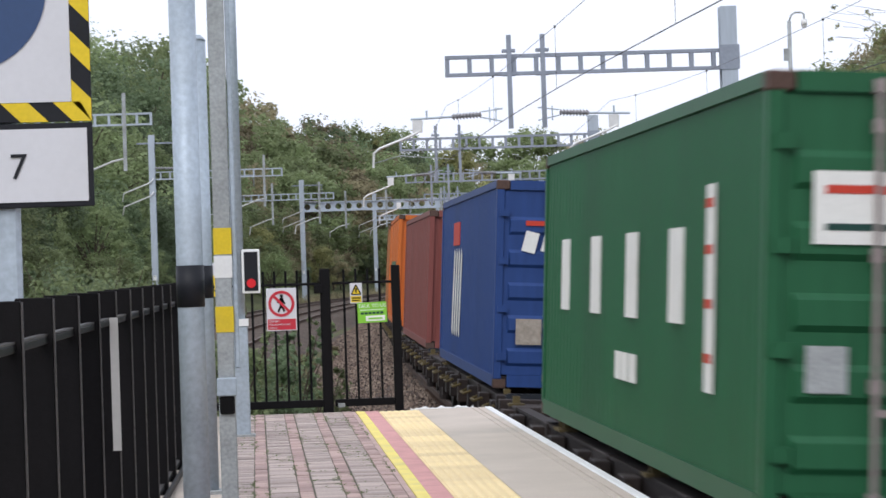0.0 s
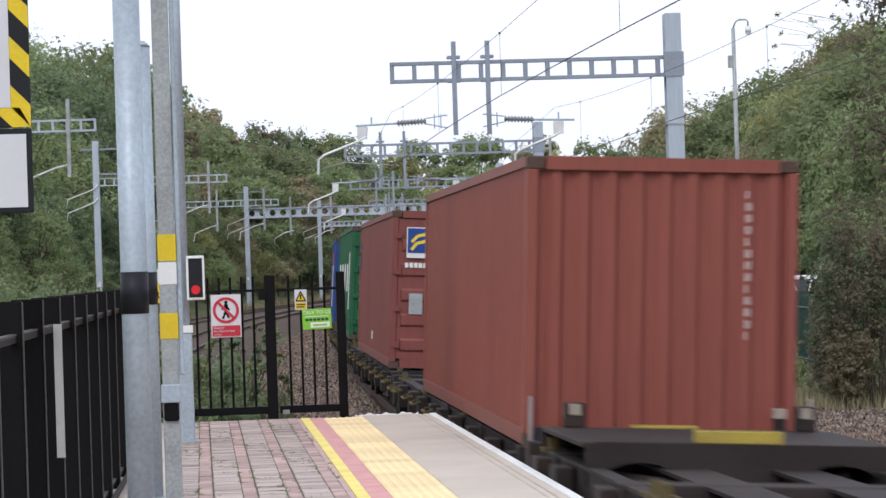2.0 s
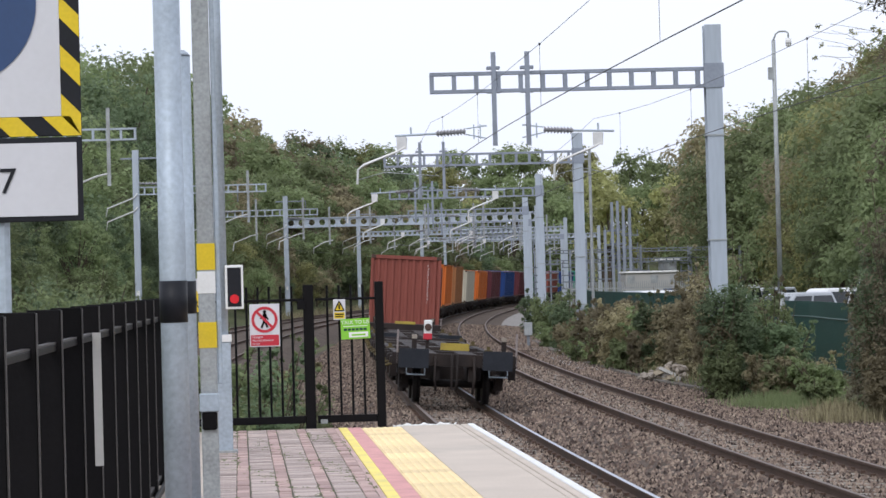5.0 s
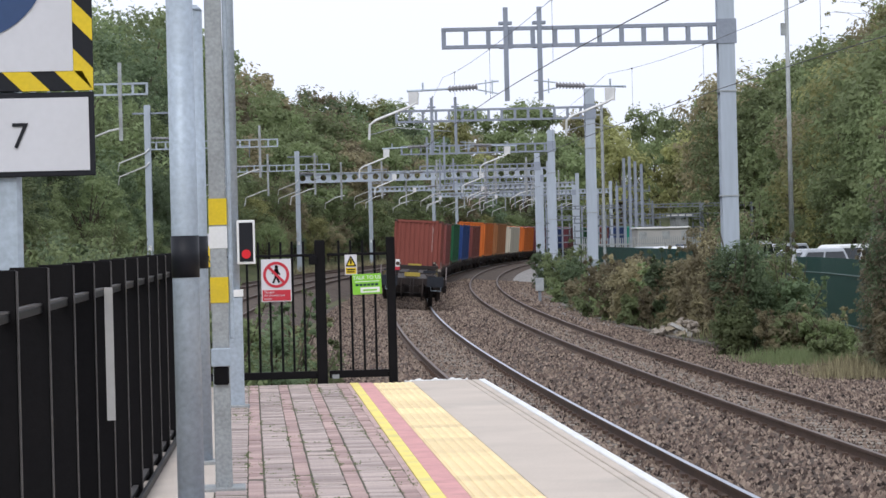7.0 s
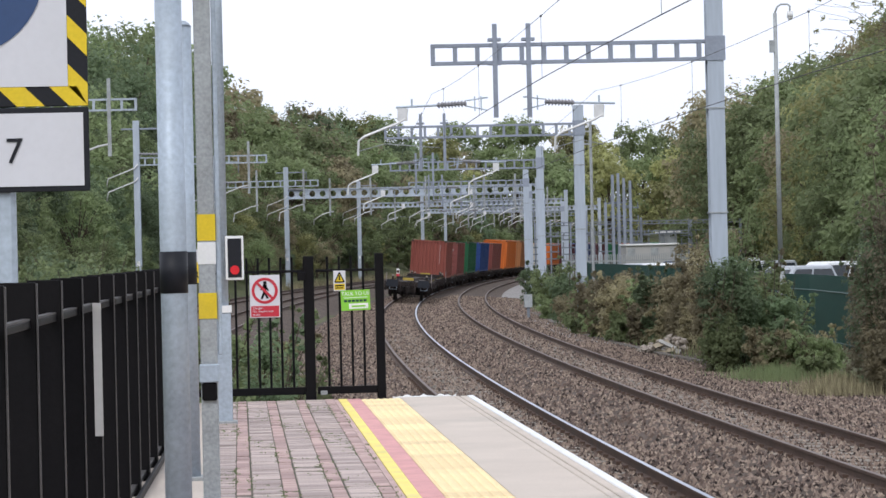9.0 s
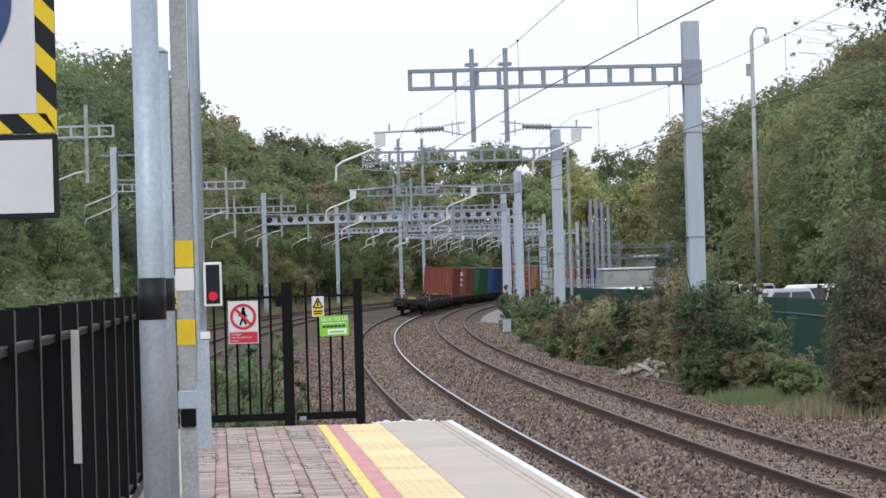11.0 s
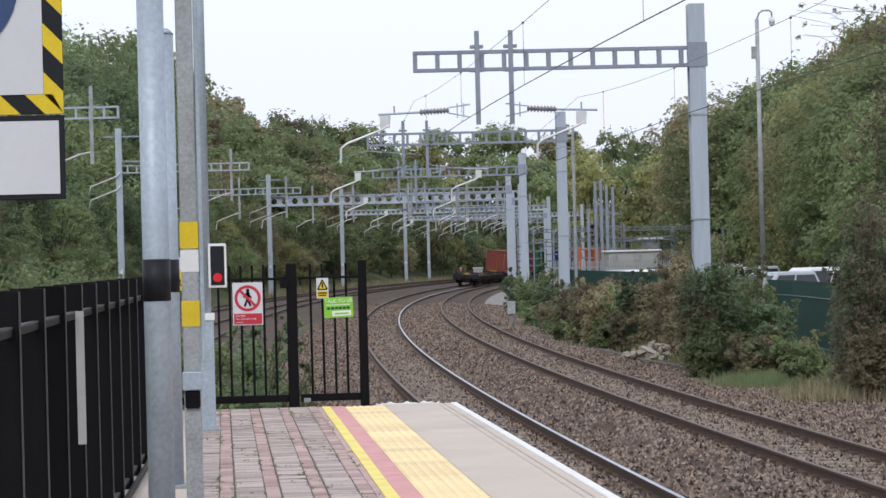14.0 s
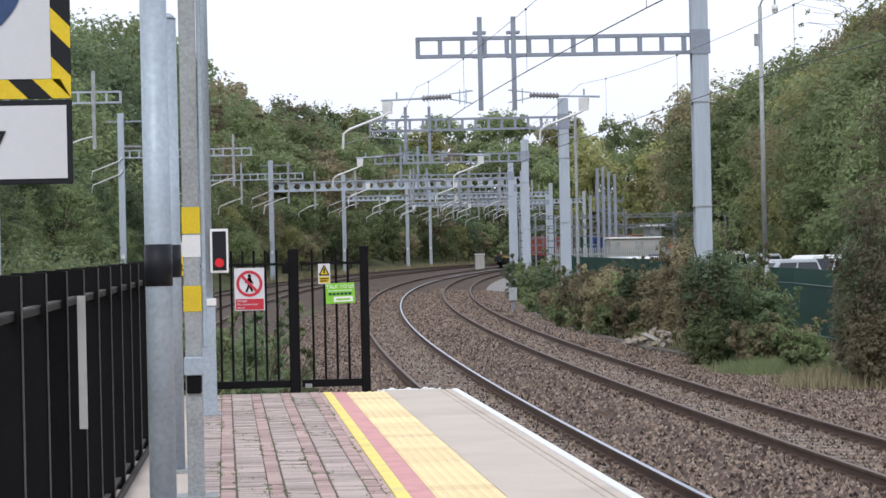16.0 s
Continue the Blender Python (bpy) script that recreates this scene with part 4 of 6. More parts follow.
def disc(bm, x, z, r0, r1, y0, y1, seg=32):
    for i in range(seg):
        a, b = 2 * math.pi * i / seg, 2 * math.pi * (i + 1) / seg
        pts = [(x + r * math.cos(t), z + r * math.sin(t)) for r, t in ((r0, a), (r1, a), (r1, b), (r0, b))]
        va = [bm.verts.new((p, y0, q)) for p, q in pts]
        vb = [bm.verts.new((p, y1, q)) for p, q in pts]
        bm.faces.new(va)
        bm.faces.new(vb[::-1])
        bm.faces.new((va[1], va[2], vb[2], vb[1]))
    bmesh.ops.remove_doubles(bm, verts=bm.verts[:], dist=0.0004)


def sloped_bar(bm, x0, z0, x1, z1, w, y0, y1):
    d = Vector((x1 - x0, 0, z1 - z0)).normalized()
    n = Vector((-d.z, 0, d.x)) * w / 2
    pts = [Vector((x0, 0, z0)) + n, Vector((x0, 0, z0)) - n, Vector((x1, 0, z1)) - n, Vector((x1, 0, z1)) + n]
    a = [bm.verts.new((p.x, y0, p.z)) for p in pts]
    b = [bm.verts.new((p.x, y1, p.z)) for p in pts]
    bm.faces.new(a)
    bm.faces.new(b[::-1])
    for i in range(4):
        bm.faces.new((a[i], a[(i + 1) % 4], b[(i + 1) % 4], b[i]))


UPRIGHT = pose(0, 0, 0, 90)


def build_signs():
    sign = thing("no_entry_sign", "white sign with a red no-walking symbol, fixed to the gate", "sign", "", "", pose(0.112, 31.86, 0.945))
    part("plate", made((0, 0.345, 0, 0.006, 0, 0.49), bevel=0.002), M_SIGNWHITE, sign)
    bm = bmesh.new()
    disc(bm, 0.172, 0.31, 0.118, 0.15, -0.006, -0.001)
    part("ring", bm, M_RED, sign, "red ring")
    bm = bmesh.new()
    sloped_bar(bm, 0.085, 0.40, 0.26, 0.22, 0.03, -0.008, -0.002)
    part("slash", bm, M_RED, sign, "red slash")
    bm = bmesh.new()
    disc(bm, 0.175, 0.40, 0, 0.02, -0.005, -0.001, 12)
    for q in ((0.175, 0.38, 0.17, 0.30, 0.045), (0.17, 0.30, 0.135, 0.215, 0.024), (0.17, 0.30, 0.205, 0.22, 0.024), (0.175, 0.37, 0.125, 0.32, 0.018), (0.175, 0.37, 0.215, 0.31, 0.018)):
        sloped_bar(bm, *q, -0.005, -0.001)
    part("symbol", bm, M_BLACK, sign, "black walking symbol")
    panel = part("text_panel", made((0.012, 0.333, -0.004, -0.001, 0.012, 0.135)), M_RED, sign, "red text panel")
    for i, (tx, sz) in enumerate((("Danger", 0.04), ("No unauthorised", 0.034), ("access", 0.034))):
        lettering("lettering", tx, sz, M_SIGNWHITE, panel, pose(0.03, -0.006, 0.1 - 0.037 * i) @ UPRIGHT)
    sign = thing("warning_sign", "small white plate with a yellow warning triangle on the gate", "sign", "", "", pose(1.075, 31.86, 1.23))
    part("plate", made((0, 0.14, 0, 0.005, 0, 0.235), bevel=0.002), M_SIGNWHITE, sign)
    bm = bmesh.new()
    a = [bm.verts.new(p) for p in ((0.015, -0.003, 0.105), (0.125, -0.003, 0.105), (0.07, -0.003, 0.215))]
    bm.faces.new(a)
    part("triangle", bm, M_YELLOW, sign, "yellow triangle")
    bm = bmesh.new()
    for q in ((0.015, 0.105, 0.125, 0.105, 0.014), (0.015, 0.105, 0.07, 0.215, 0.014), (0.125, 0.105, 0.07, 0.215, 0.014), (0.07, 0.125, 0.07, 0.18, 0.018)):
        sloped_bar(bm, *q, -0.006, -0.004)
    part("triangle_border", bm, M_BLACK, sign)
    part("text_panel", made((0.01, 0.13, -0.004, -0.001, 0.015, 0.085)), M_YELLOW, sign)
    part("text_bar", made((0.02, 0.12, -0.006, -0.004, 0.055, 0.07), (0.02, 0.11, -0.006, -0.004, 0.03, 0.043)), M_BLACK, sign)
    sign = thing("helpline_sign", "lime green helpline sign with white letters on the gate", "sign", "", "", pose(1.16, 31.85, 1.0) @ pose(0, 0, 0, 0, -1.5, 0))
    part("plate", made((0, 0.335, 0, 0.006, 0, 0.235), bevel=0.002), M_GREENSIGN, sign)
    lettering("lettering", "TALK TO US", 0.058, M_WHITE, sign, pose(0.168, -0.004, 0.175) @ UPRIGHT, "white letters", "CENTER")
    part("text_bar", made((0.03, 0.305, -0.004, -0.001, 0.145, 0.152)), M_WHITE, sign)
    for i in range(6):
        part("number_bar", made((0.035 + 0.045 * i, 0.07 + 0.045 * i, -0.004, -0.001, 0.098, 0.124)), M_GREENFENCE, sign)
    white = part("white_panel", made((0.09, 0.31, -0.004, -0.001, 0.02, 0.08)), M_WHITE, sign)
    part("text_bar", made((0.12, 0.28, -0.007, -0.005, 0.038, 0.058)), M_GREENSIGN, white)
    sign = thing("small_yellow_sign", "small yellow and white sign on the post", "sign", "", "", pose(-0.42, 24.0, 1.43))
    part("plate", made((-0.08, 0.12, 0, 0.006, 0.0, 0.18), bevel=0.002), M_YELLOW, sign)
    part("plate", made((-0.08, 0.12, 0, 0.006, 0.18, 0.29), bevel=0.002), M_SIGNWHITE, sign)
    part("bracket", made((-0.02, 0.02, 0.006, 0.04, -0.1, 0.25)), M_GALV_DULL, sign)
    part("stake", made((-0.02, 0.02, 0.02, 0.05, -1.4, 0)), M_GALV_DULL, sign)
    lettering("lettering", "RE", 0.09, M_BLACK, sign, pose(0.02, -0.002, 0.04) @ UPRIGHT)


def column(name, label, x, y, r, z_step, r_top, z_top, bands=(), mat=M_GALV, seg=24):
    ob = thing(name, label, "post", "posts on the platform", "", pose(x, y, 0))
    bm = bmesh.new()
    tube(bm, (0, 0, -0.05), (0, 0, z_step), r, seg)
    shaft = part("shaft", bm, mat, ob)
    if z_top > z_step:
        bm = bmesh.new()
        tube(bm, (0, 0, z_step), (0, 0, z_step + 0.03), r * 1.05, seg, r_top * 1.2)
        tube(bm, (0, 0, z_step), (0, 0, z_top), r_top, seg)
        part("upper_shaft", bm, mat, ob)
    for z0, z1, m, lab in bands:
        bm = bmesh.new()
        tube(bm, (0, 0, z0), (0, 0, z1), r + 0.004, seg)
        part("band", bm, m, ob, lab)
    part("base_plate", made((-r * 1.5, r * 1.5, -r * 1.5, r * 1.5, -0.02, 0.03), bevel=0.006), M_GALV_DULL, ob)
    return ob


def build_posts():
    column("lamp_column", "round galvanised steel column with a black band", -0.40, 17.0, 0.082, 3.42, 0.052, 7.0, ((1.43, 1.685, M_BLACKBAND, "black band"),))
    column("lamp_column", "round galvanised steel column with a black band behind another", -0.40, 20.6, 0.082, 3.36, 0.05, 3.4, ((1.45, 1.69, M_BLACKBAND, "black band"),))
    ob = thing("signal_post", "galvanised channel post with yellow and white bands", "post", "", "", pose(-0.213, 18.4, 0))
    bm = made((-0.056, 0.056, -0.05, 0.05, 0, 7.2))
    bevelled(bm, 0.008)
    part("shaft", bm, M_GALV_DULL, ob)
    part("shaft_flange", made((0.06, 0.092, -0.03, 0.05, 1.0, 7.2), bevel=0.006), M_GALV, ob, "lighter side channel")
    for z0, z1, m, lab in ((1.24, 1.41, M_YELLOW, "yellow band"), (1.60, 1.745, M_WHITE, "white band"), (1.755, 1.93, M_YELLOW, "yellow band")):
        part("band", made((-0.06, 0.06, -0.054, 0.054, z0, z1)), m, ob, lab)
    part("junction_box", made((-0.066, 0.066, -0.1, -0.04, 0.82, 0.94), bevel=0.006), M_GALV, ob, "grey junction box")
    part("bracket", made((-0.05, 0.05, -0.085, -0.05, 0.70, 0.82), bevel=0.01), M_BLACK, ob)
    bm = bmesh.new()
    for x in (-0.04, 0.04):
        tube(bm, (x, -0.12, 0), (x, -0.12, 0.06), 0.012, 6)
    part("bolt", bm, M_GALV_DULL, ob)
    part("base_plate", made((-0.14, 0.14, -0.16, 0.16, -0.01, 0.025), bevel=0.006), M_GALV_DULL, ob)
    ob = thing("signal_mast", "galvanised post with a wide base carrying a red signal", "post", "", "", pose(-0.17, 27.5, 0))
    part("base_shaft", made((-0.075, 0.075, -0.075, 0.075, 0, 1.1), bevel=0.01), M_GALV, ob)
    bm = bmesh.new()
    prism(bm, [(-0.085, -0.085), (0.085, -0.085), (0.085, 0.085), (-0.085, 0.085)], 1.1, 1.17)
    part("cap", bm, M_WHITE, ob, "white collar")
    bm = bmesh.new()
    tube(bm, (0, 0, 1.1), (0, 0, 7.5), 0.055, 16)
    part("shaft", bm, M_GALV, ob)
    part("base_plate", made((-0.12, 0.12, -0.12, 0.12, -0.01, 0.03), bevel=0.006), M_GALV_DULL, ob)
    head = part("signal_head", made((0.035, 0.215, -0.12, -0.05, 1.42, 1.855), bevel=0.006), M_WHITE, ob, "white signal housing")
    part("backboard", made((0.058, 0.193, -0.126, -0.119, 1.445, 1.83)), M_BLACKBAND, head, "black face")
    bm = bmesh.new()
    tube(bm, (0.125, -0.124, 1.52), (0.125, -0.14, 1.52), 0.045, 20)
    part("lens", bm, M_REDLAMP, head, "glowing red lens")


def build_big_sign():
    """The stop marker, which rocks in the train's draught."""
    sign = thing("stop_marker_sign", "stop marker with hazard border, blue ring and number plate", "sign", "", "", pose(-1.2, 12.6, 0))
    # local x = 0 is the post's axis
    part("post", made((-0.12, 0.17, 0.03, 0.12, -0.02, 2.9), bevel=0.02), M_GALV, sign, "grey painted steel post")
    part("hazard_plate", made((-0.55, 0.51, 0, 0.02, 2.015, 3.22), bevel=0.004), M_BLACKBAND, sign, "black edge plate")
    part("white_face", made((-0.46, 0.42, -0.006, 0.001, 2.105, 3.13)), M_SIGNWHITE, sign)
    bm = bmesh.new()
    w = 0.09
    for i in range(6):
        x = 0.425 - i * 0.235
        pts = [(x, 2.016), (x + 0.125, 2.016), (x + 0.125 - w, 2.104), (x - w, 2.104)]
        pts = [(min(max(px, -0.549), 0.509), pz) for px, pz in pts]
        if pts[1][0] - pts[0][0] > 0.01:
            bm.faces.new([bm.verts.new((px, -0.004, pz)) for px, pz in pts])
    for i in range(0, 5):
        z = 2.016 + i * 0.222
        pts = [(0.421, z + w), (0.509, z), (0.509, z + 0.1), (0.421, z + 0.1 + w)]
        pts = [(px, min(pz, 3.049)) for px, pz in pts]
        bm.faces.new([bm.verts.new((px, -0.004, pz)) for px, pz in pts])
    part("stripe", bm, M_YELLOW, sign, "yellow hazard stripes")
    bm = bmesh.new()
    disc(bm, -0.05, 2.62, 0.1, 0.37, -0.012, -0.007, 48)
    part("ring", bm, M_BLUE, sign, "dark blue ring")
    plate = part("number_plate", made((-0.55, 0.51, 0, 0.02, 1.63, 2.01), bevel=0.004), M_BLACKBAND, sign, "black border")
    part("plate_face", made((-0.53, 0.485, -0.006, 0.001, 1.655, 1.985)), M_SIGNWHITE, plate)
    lettering("lettering", "7", 0.165, M_BLACKBAND, plate, pose(0.215, -0.01, 1.76) @ UPRIGHT, "black lettering", "RIGHT")
    lettering("lettering", "D", 0.165, M_BLACKBAND, plate, pose(0.04, -0.01, 1.76) @ UPRIGHT, "black lettering", "RIGHT")
    for ob in sign.children:
        if ob.name.split(".")[0] != "post":
            ob.location.z += 0.325
    return sign


# ---- trackside things ----
def build_trackside():
    # dark green boundary fence of the car park
    fence = thing("palisade_fence", "dark green steel palisade fence round the car park", "fence")
    pale = mesh_of("pale", made((-0.06, 0.06, -0.015, 0.015, 0, 2.45)), M_GREENFENCE)
    pts = [(17.3, 75.5), (18.3, 88.0), (18.2, 99), (17.8, 118), (19.0, 150), (22, 175)]
    joined = bmesh.new()
    for (x0, y0), (x1, y1) in zip(pts, pts[1:]):
        d = Vector((x1 - x0, y1 - y0, 0))
        n = int(d.length / 0.15)
        for i in range(n):
            q = Vector((x0, y0, 0)) + d * i / n
            if y0 < 99:
                part("pale", pale, None, fence, "", pose(q.x, q.y, -1.75, 0, 0, math.degrees(math.atan2(d.y, d.x))))
            else:
                box(joined, q.x - 0.06, q.x + 0.06, q.y - 0.05, q.y + 0.05, -1.75, 0.92)
    tagged(part("far_pale", joined, M_GREENFENCE, fence), kind="stuff")
    for z in (-1.3, 0.2):
        bm = bmesh.new()
        for (x0, y0), (x1, y1) in zip(pts, pts[1:]):
            tube(bm, (x0, y0 + 0.05, z), (x1, y1 + 0.05, z), 0.035, 6)
        part("rail", bm, M_GREENFENCE, fence)
    wood = thing("timber_fence", "short weathered timber fence beside the bushes", "fence")
    for i in range(6):
        part("board", made((0, 0.13, 0, 0.025, 0, 2.3 + 0.05 * (i % 3))), M_WOOD, wood, "", pose(16.5 + 0.15 * i, 73, -1.75))
    # camera pole
    pole = thing("camera_pole", "tall slender grey pole with a dome camera on a bent arm", "pole", "", "", pose(17.75, 90, -1.6))
    bm = bmesh.new()
    tube(bm, (0, 0, 0), (0, 0, 2.6), 0.13, 12)
    tube(bm, (0, 0, 2.6), (0, 0, 10.9), 0.085, 12, 0.065)
    part("shaft", bm, M_GALV_DULL, pole)
    bm = bmesh.new()
    path_tube(bm, [(0, 0, 10.9), (0.08, 0, 11.1), (0.2, 0, 11.18), (0.42, 0, 11.18), (0.5, 0, 11.12), (0.5, 0, 10.95)], 0.03)
    part("arm", bm, M_GALV_DULL, pole)
    bm = bmesh.new()
    tube(bm, (0.5, 0, 10.75), (0.5, 0, 10.95), 0.1, 14)
    bmesh.ops.create_uvsphere(bm, u_segments=14, v_segments=8, radius=0.095, matrix=Matrix.Translation((0.5, 0, 10.75)))
    part("dome_camera", bm, M_WHITE, pole, "white dome camera")
    part("bracket", made((-0.2, 0.0, -0.06, 0.06, 9.6, 10.0)), M_GALV_DULL, pole)
    for x, y, h in ((13.35, 104, 8.0), (13.6, 106, 7.6)):
        mast = thing("slender_mast", "slender grey steel pole beside the overhead line", "pole", "slender poles", "", pose(x, y, -1.4))
        bm = bmesh.new()
        tube(bm, (0, 0, 0), (0, 0, h), 0.055, 8)
        part("shaft", bm, M_GALV_DULL, mast)
        part("crossarm", made((-0.45, 0.05, -0.03, 0.03, h - 0.5, h - 0.44)), M_GALV_DULL, mast)
    # location cabinet on a stake
    cab = thing("trackside_cabinet", "small grey trackside box on a stake", "cabinet", "", "", pose(12.3, 118, -1.30))
    part("body", made((-0.17, 0.17, -0.12, 0.12, 0.55, 1.1), bevel=0.01), M_GALV_DULL, cab)
    part("stake", made((-0.06, 0.06, -0.05, 0.05, 0, 0.55)), M_STEELDARK, cab)
    cab = thing("trackside_cabinet", "pale grey equipment box beside the far curve", "cabinet", "", "", pose(30.5, 330, -1.2))
    part("body", made((-0.55, 0.55, -0.4, 0.4, 0, 1.75), bevel=0.02), M_WALLPALE, cab)
    part("lid", made((-0.62, 0.62, -0.47, 0.47, 1.75, 1.85)), M_WHITE, cab)
    # heap of rubble and old sheeting
    heap = thing("rubble_heap", "heap of pale rubble and torn sheeting beside the cable trough", "rubble", "", "", pose(12.05, 78.5, -1.40))
    heap.scale = (0.9, 1.0, 0.72)
    rng = random.Random(6)
    for i in range(110):
        bm = bmesh.new()
        bmesh.ops.create_icosphere(bm, subdivisions=1, radius=rng.uniform(0.04, 0.13))
        for v in bm.verts:
            v.co += Vector((rng.uniform(-0.04, 0.04), rng.uniform(-0.04, 0.04), rng.uniform(-0.04, 0.04)))
        x = rng.uniform(-0.75, 0.75)
        part("stone", bm, M_RUBBLE, heap, "", pose(x, rng.uniform(-0.35, 0.35), max(0, (0.72 - 0.5 * abs(x - 0.25)) * rng.uniform(0.1, 1.1)), 0, 0, rng.uniform(0, 360)))
    for i in range(4):
        part("board", made((-0.3, 0.3, -0.09, 0.09, -0.012, 0.012)), M_BASE if i % 2 else M_WOOD, heap, "", pose(rng.uniform(-0.5, 0.5), -0.35, rng.uniform(0.1, 0.5), rng.uniform(20, 80), rng.uniform(-35, 35), rng.uniform(-40, 40)))


def frustum(bm, lo, hi, z0, z1):
    """A block whose foot and top are given as x0, x1, half width."""
    a = [bm.verts.new((x, y, z0)) for x, y in ((lo[0], -lo[2]), (lo[1], -lo[2]), (lo[1], lo[2]), (lo[0], lo[2]))]
    b = [bm.verts.new((x, y, z1)) for x, y in ((hi[0], -hi[2]), (hi[1], -hi[2]), (hi[1], hi[2]), (hi[0], hi[2]))]
    for i in range(4):
        bm.faces.new((a[i], a[(i + 1) % 4], b[(i + 1) % 4], b[i]))
    bm.faces.new(a[::-1])
    bm.faces.new(b)


def car(name, label, length, height, width, mat, at, van=False):
    ob = thing(name, label, "car", "parked cars", "", at)
    L, H, W = length, height, width / 2
    hood = H * 0.58
    bm = bmesh.new()
    frustum(bm, (-L / 2, L / 2, W), (-L / 2 + 0.12, L / 2 - 0.08, W * 0.97), 0.3, hood)
    bevelled(bm, 0.06)
    part("body", bm, mat, ob)
    lo = (-L * 0.27, L * 0.46, W * 0.94)
    hi = (-L * 0.08, L * 0.40, W * 0.76)
    bm = bmesh.new()
    frustum(bm, lo, hi, hood - 0.01, H)
    bevelled(bm, 0.05)
    part("cabin", bm, mat, ob)

    def band(f):
        return [l + (h - l) * f for l, h in zip(lo, hi)]

    p, q = band(0.12), band(0.8)
    z0, z1 = hood + (H - hood) * 0.12, hood + (H - hood) * 0.8
    for sgn in (-1, 1):
        for f0, f1 in ((0.08, 0.46), (0.5, 0.93)):
            bm = bmesh.new()
            pts = [(p[0] + (p[1] - p[0]) * f0, sgn * (p[2] + 0.012), z0), (p[0] + (p[1] - p[0]) * f1, sgn * (p[2] + 0.012), z0), (q[0] + (q[1] - q[0]) * f1, sgn * (q[2] + 0.012), z1), (q[0] + (q[1] - q[0]) * f0, sgn * (q[2] + 0.012), z1)]
            bm.faces.new([bm.verts.new(c) for c in pts])
            part("side_window", bm, M_GLASS, ob)
    for k, d, nm in ((0, -0.012, "windscreen"), (1, 0.012, "rear_window")):
        bm = bmesh.new()
        pts = [(p[k] + d, -p[2] * 0.88, z0), (p[k] + d, p[2] * 0.88, z0), (q[k] + d, q[2] * 0.88, z1), (q[k] + d, -q[2] * 0.88, z1)]
        bm.faces.new([bm.verts.new(c) for c in pts])
        part(nm, bm, M_GLASS, ob)
    for x in (-L * 0.32, L * 0.3):
        for sgn in (-1, 1):
            bm = bmesh.new()
            tube(bm, (x, sgn * W * 0.8, 0.32), (x, sgn * W * 1.01, 0.32), 0.32, 16)
            part("wheel", bm, M_BLACKBAND, ob)
    return ob


def build_car_park():
    bm = made((19.0, 44, 97, 130, -1.8, -0.62), (23.0, 36, 130.02, 190, -1.8, -0.75))
    tagged(new("car_park", mesh_of("car_park", bm, M_ASPHALT)), "asphalt car park behind the green fence", "car park", "", "structure")
    mats = (M_CARWHITE, M_CARSILVER, M_CARSILVER, M_CARWHITE, M_CARDARK)
    words = ("white", "silver", "silver", "white", "dark blue")
    for i, (x, y, a, h, van) in enumerate(((22.3, 104, 22, 1.62, True), (24.6, 108, 24, 1.6, False), (20.3, 101.5, 35, 1.5, False), (27.0, 113, 22, 1.7, True), (25.6, 103, 30, 1.45, False),
                                           (20.9, 138, 65, 1.65, False), (23.2, 141, 65, 1.65, False), (21.6, 150, 65, 1.6, False), (25.4, 140, 65, 1.8, True), (24.2, 152, 60, 1.7, False),
                                           (25.6, 155, 20, 1.7, False), (27.5, 118, 40, 1.9, False), (28.2, 148, 20, 1.6, False))):
        k = i % 5
        car("parked_car", words[k] + (" van" if van else " car") + " parked behind the green fence", 4.6 if van else 4.2, h, 1.8, mats[k], pose(x, y, -0.62 if y < 130 else -0.75, 0, 0, a), van)


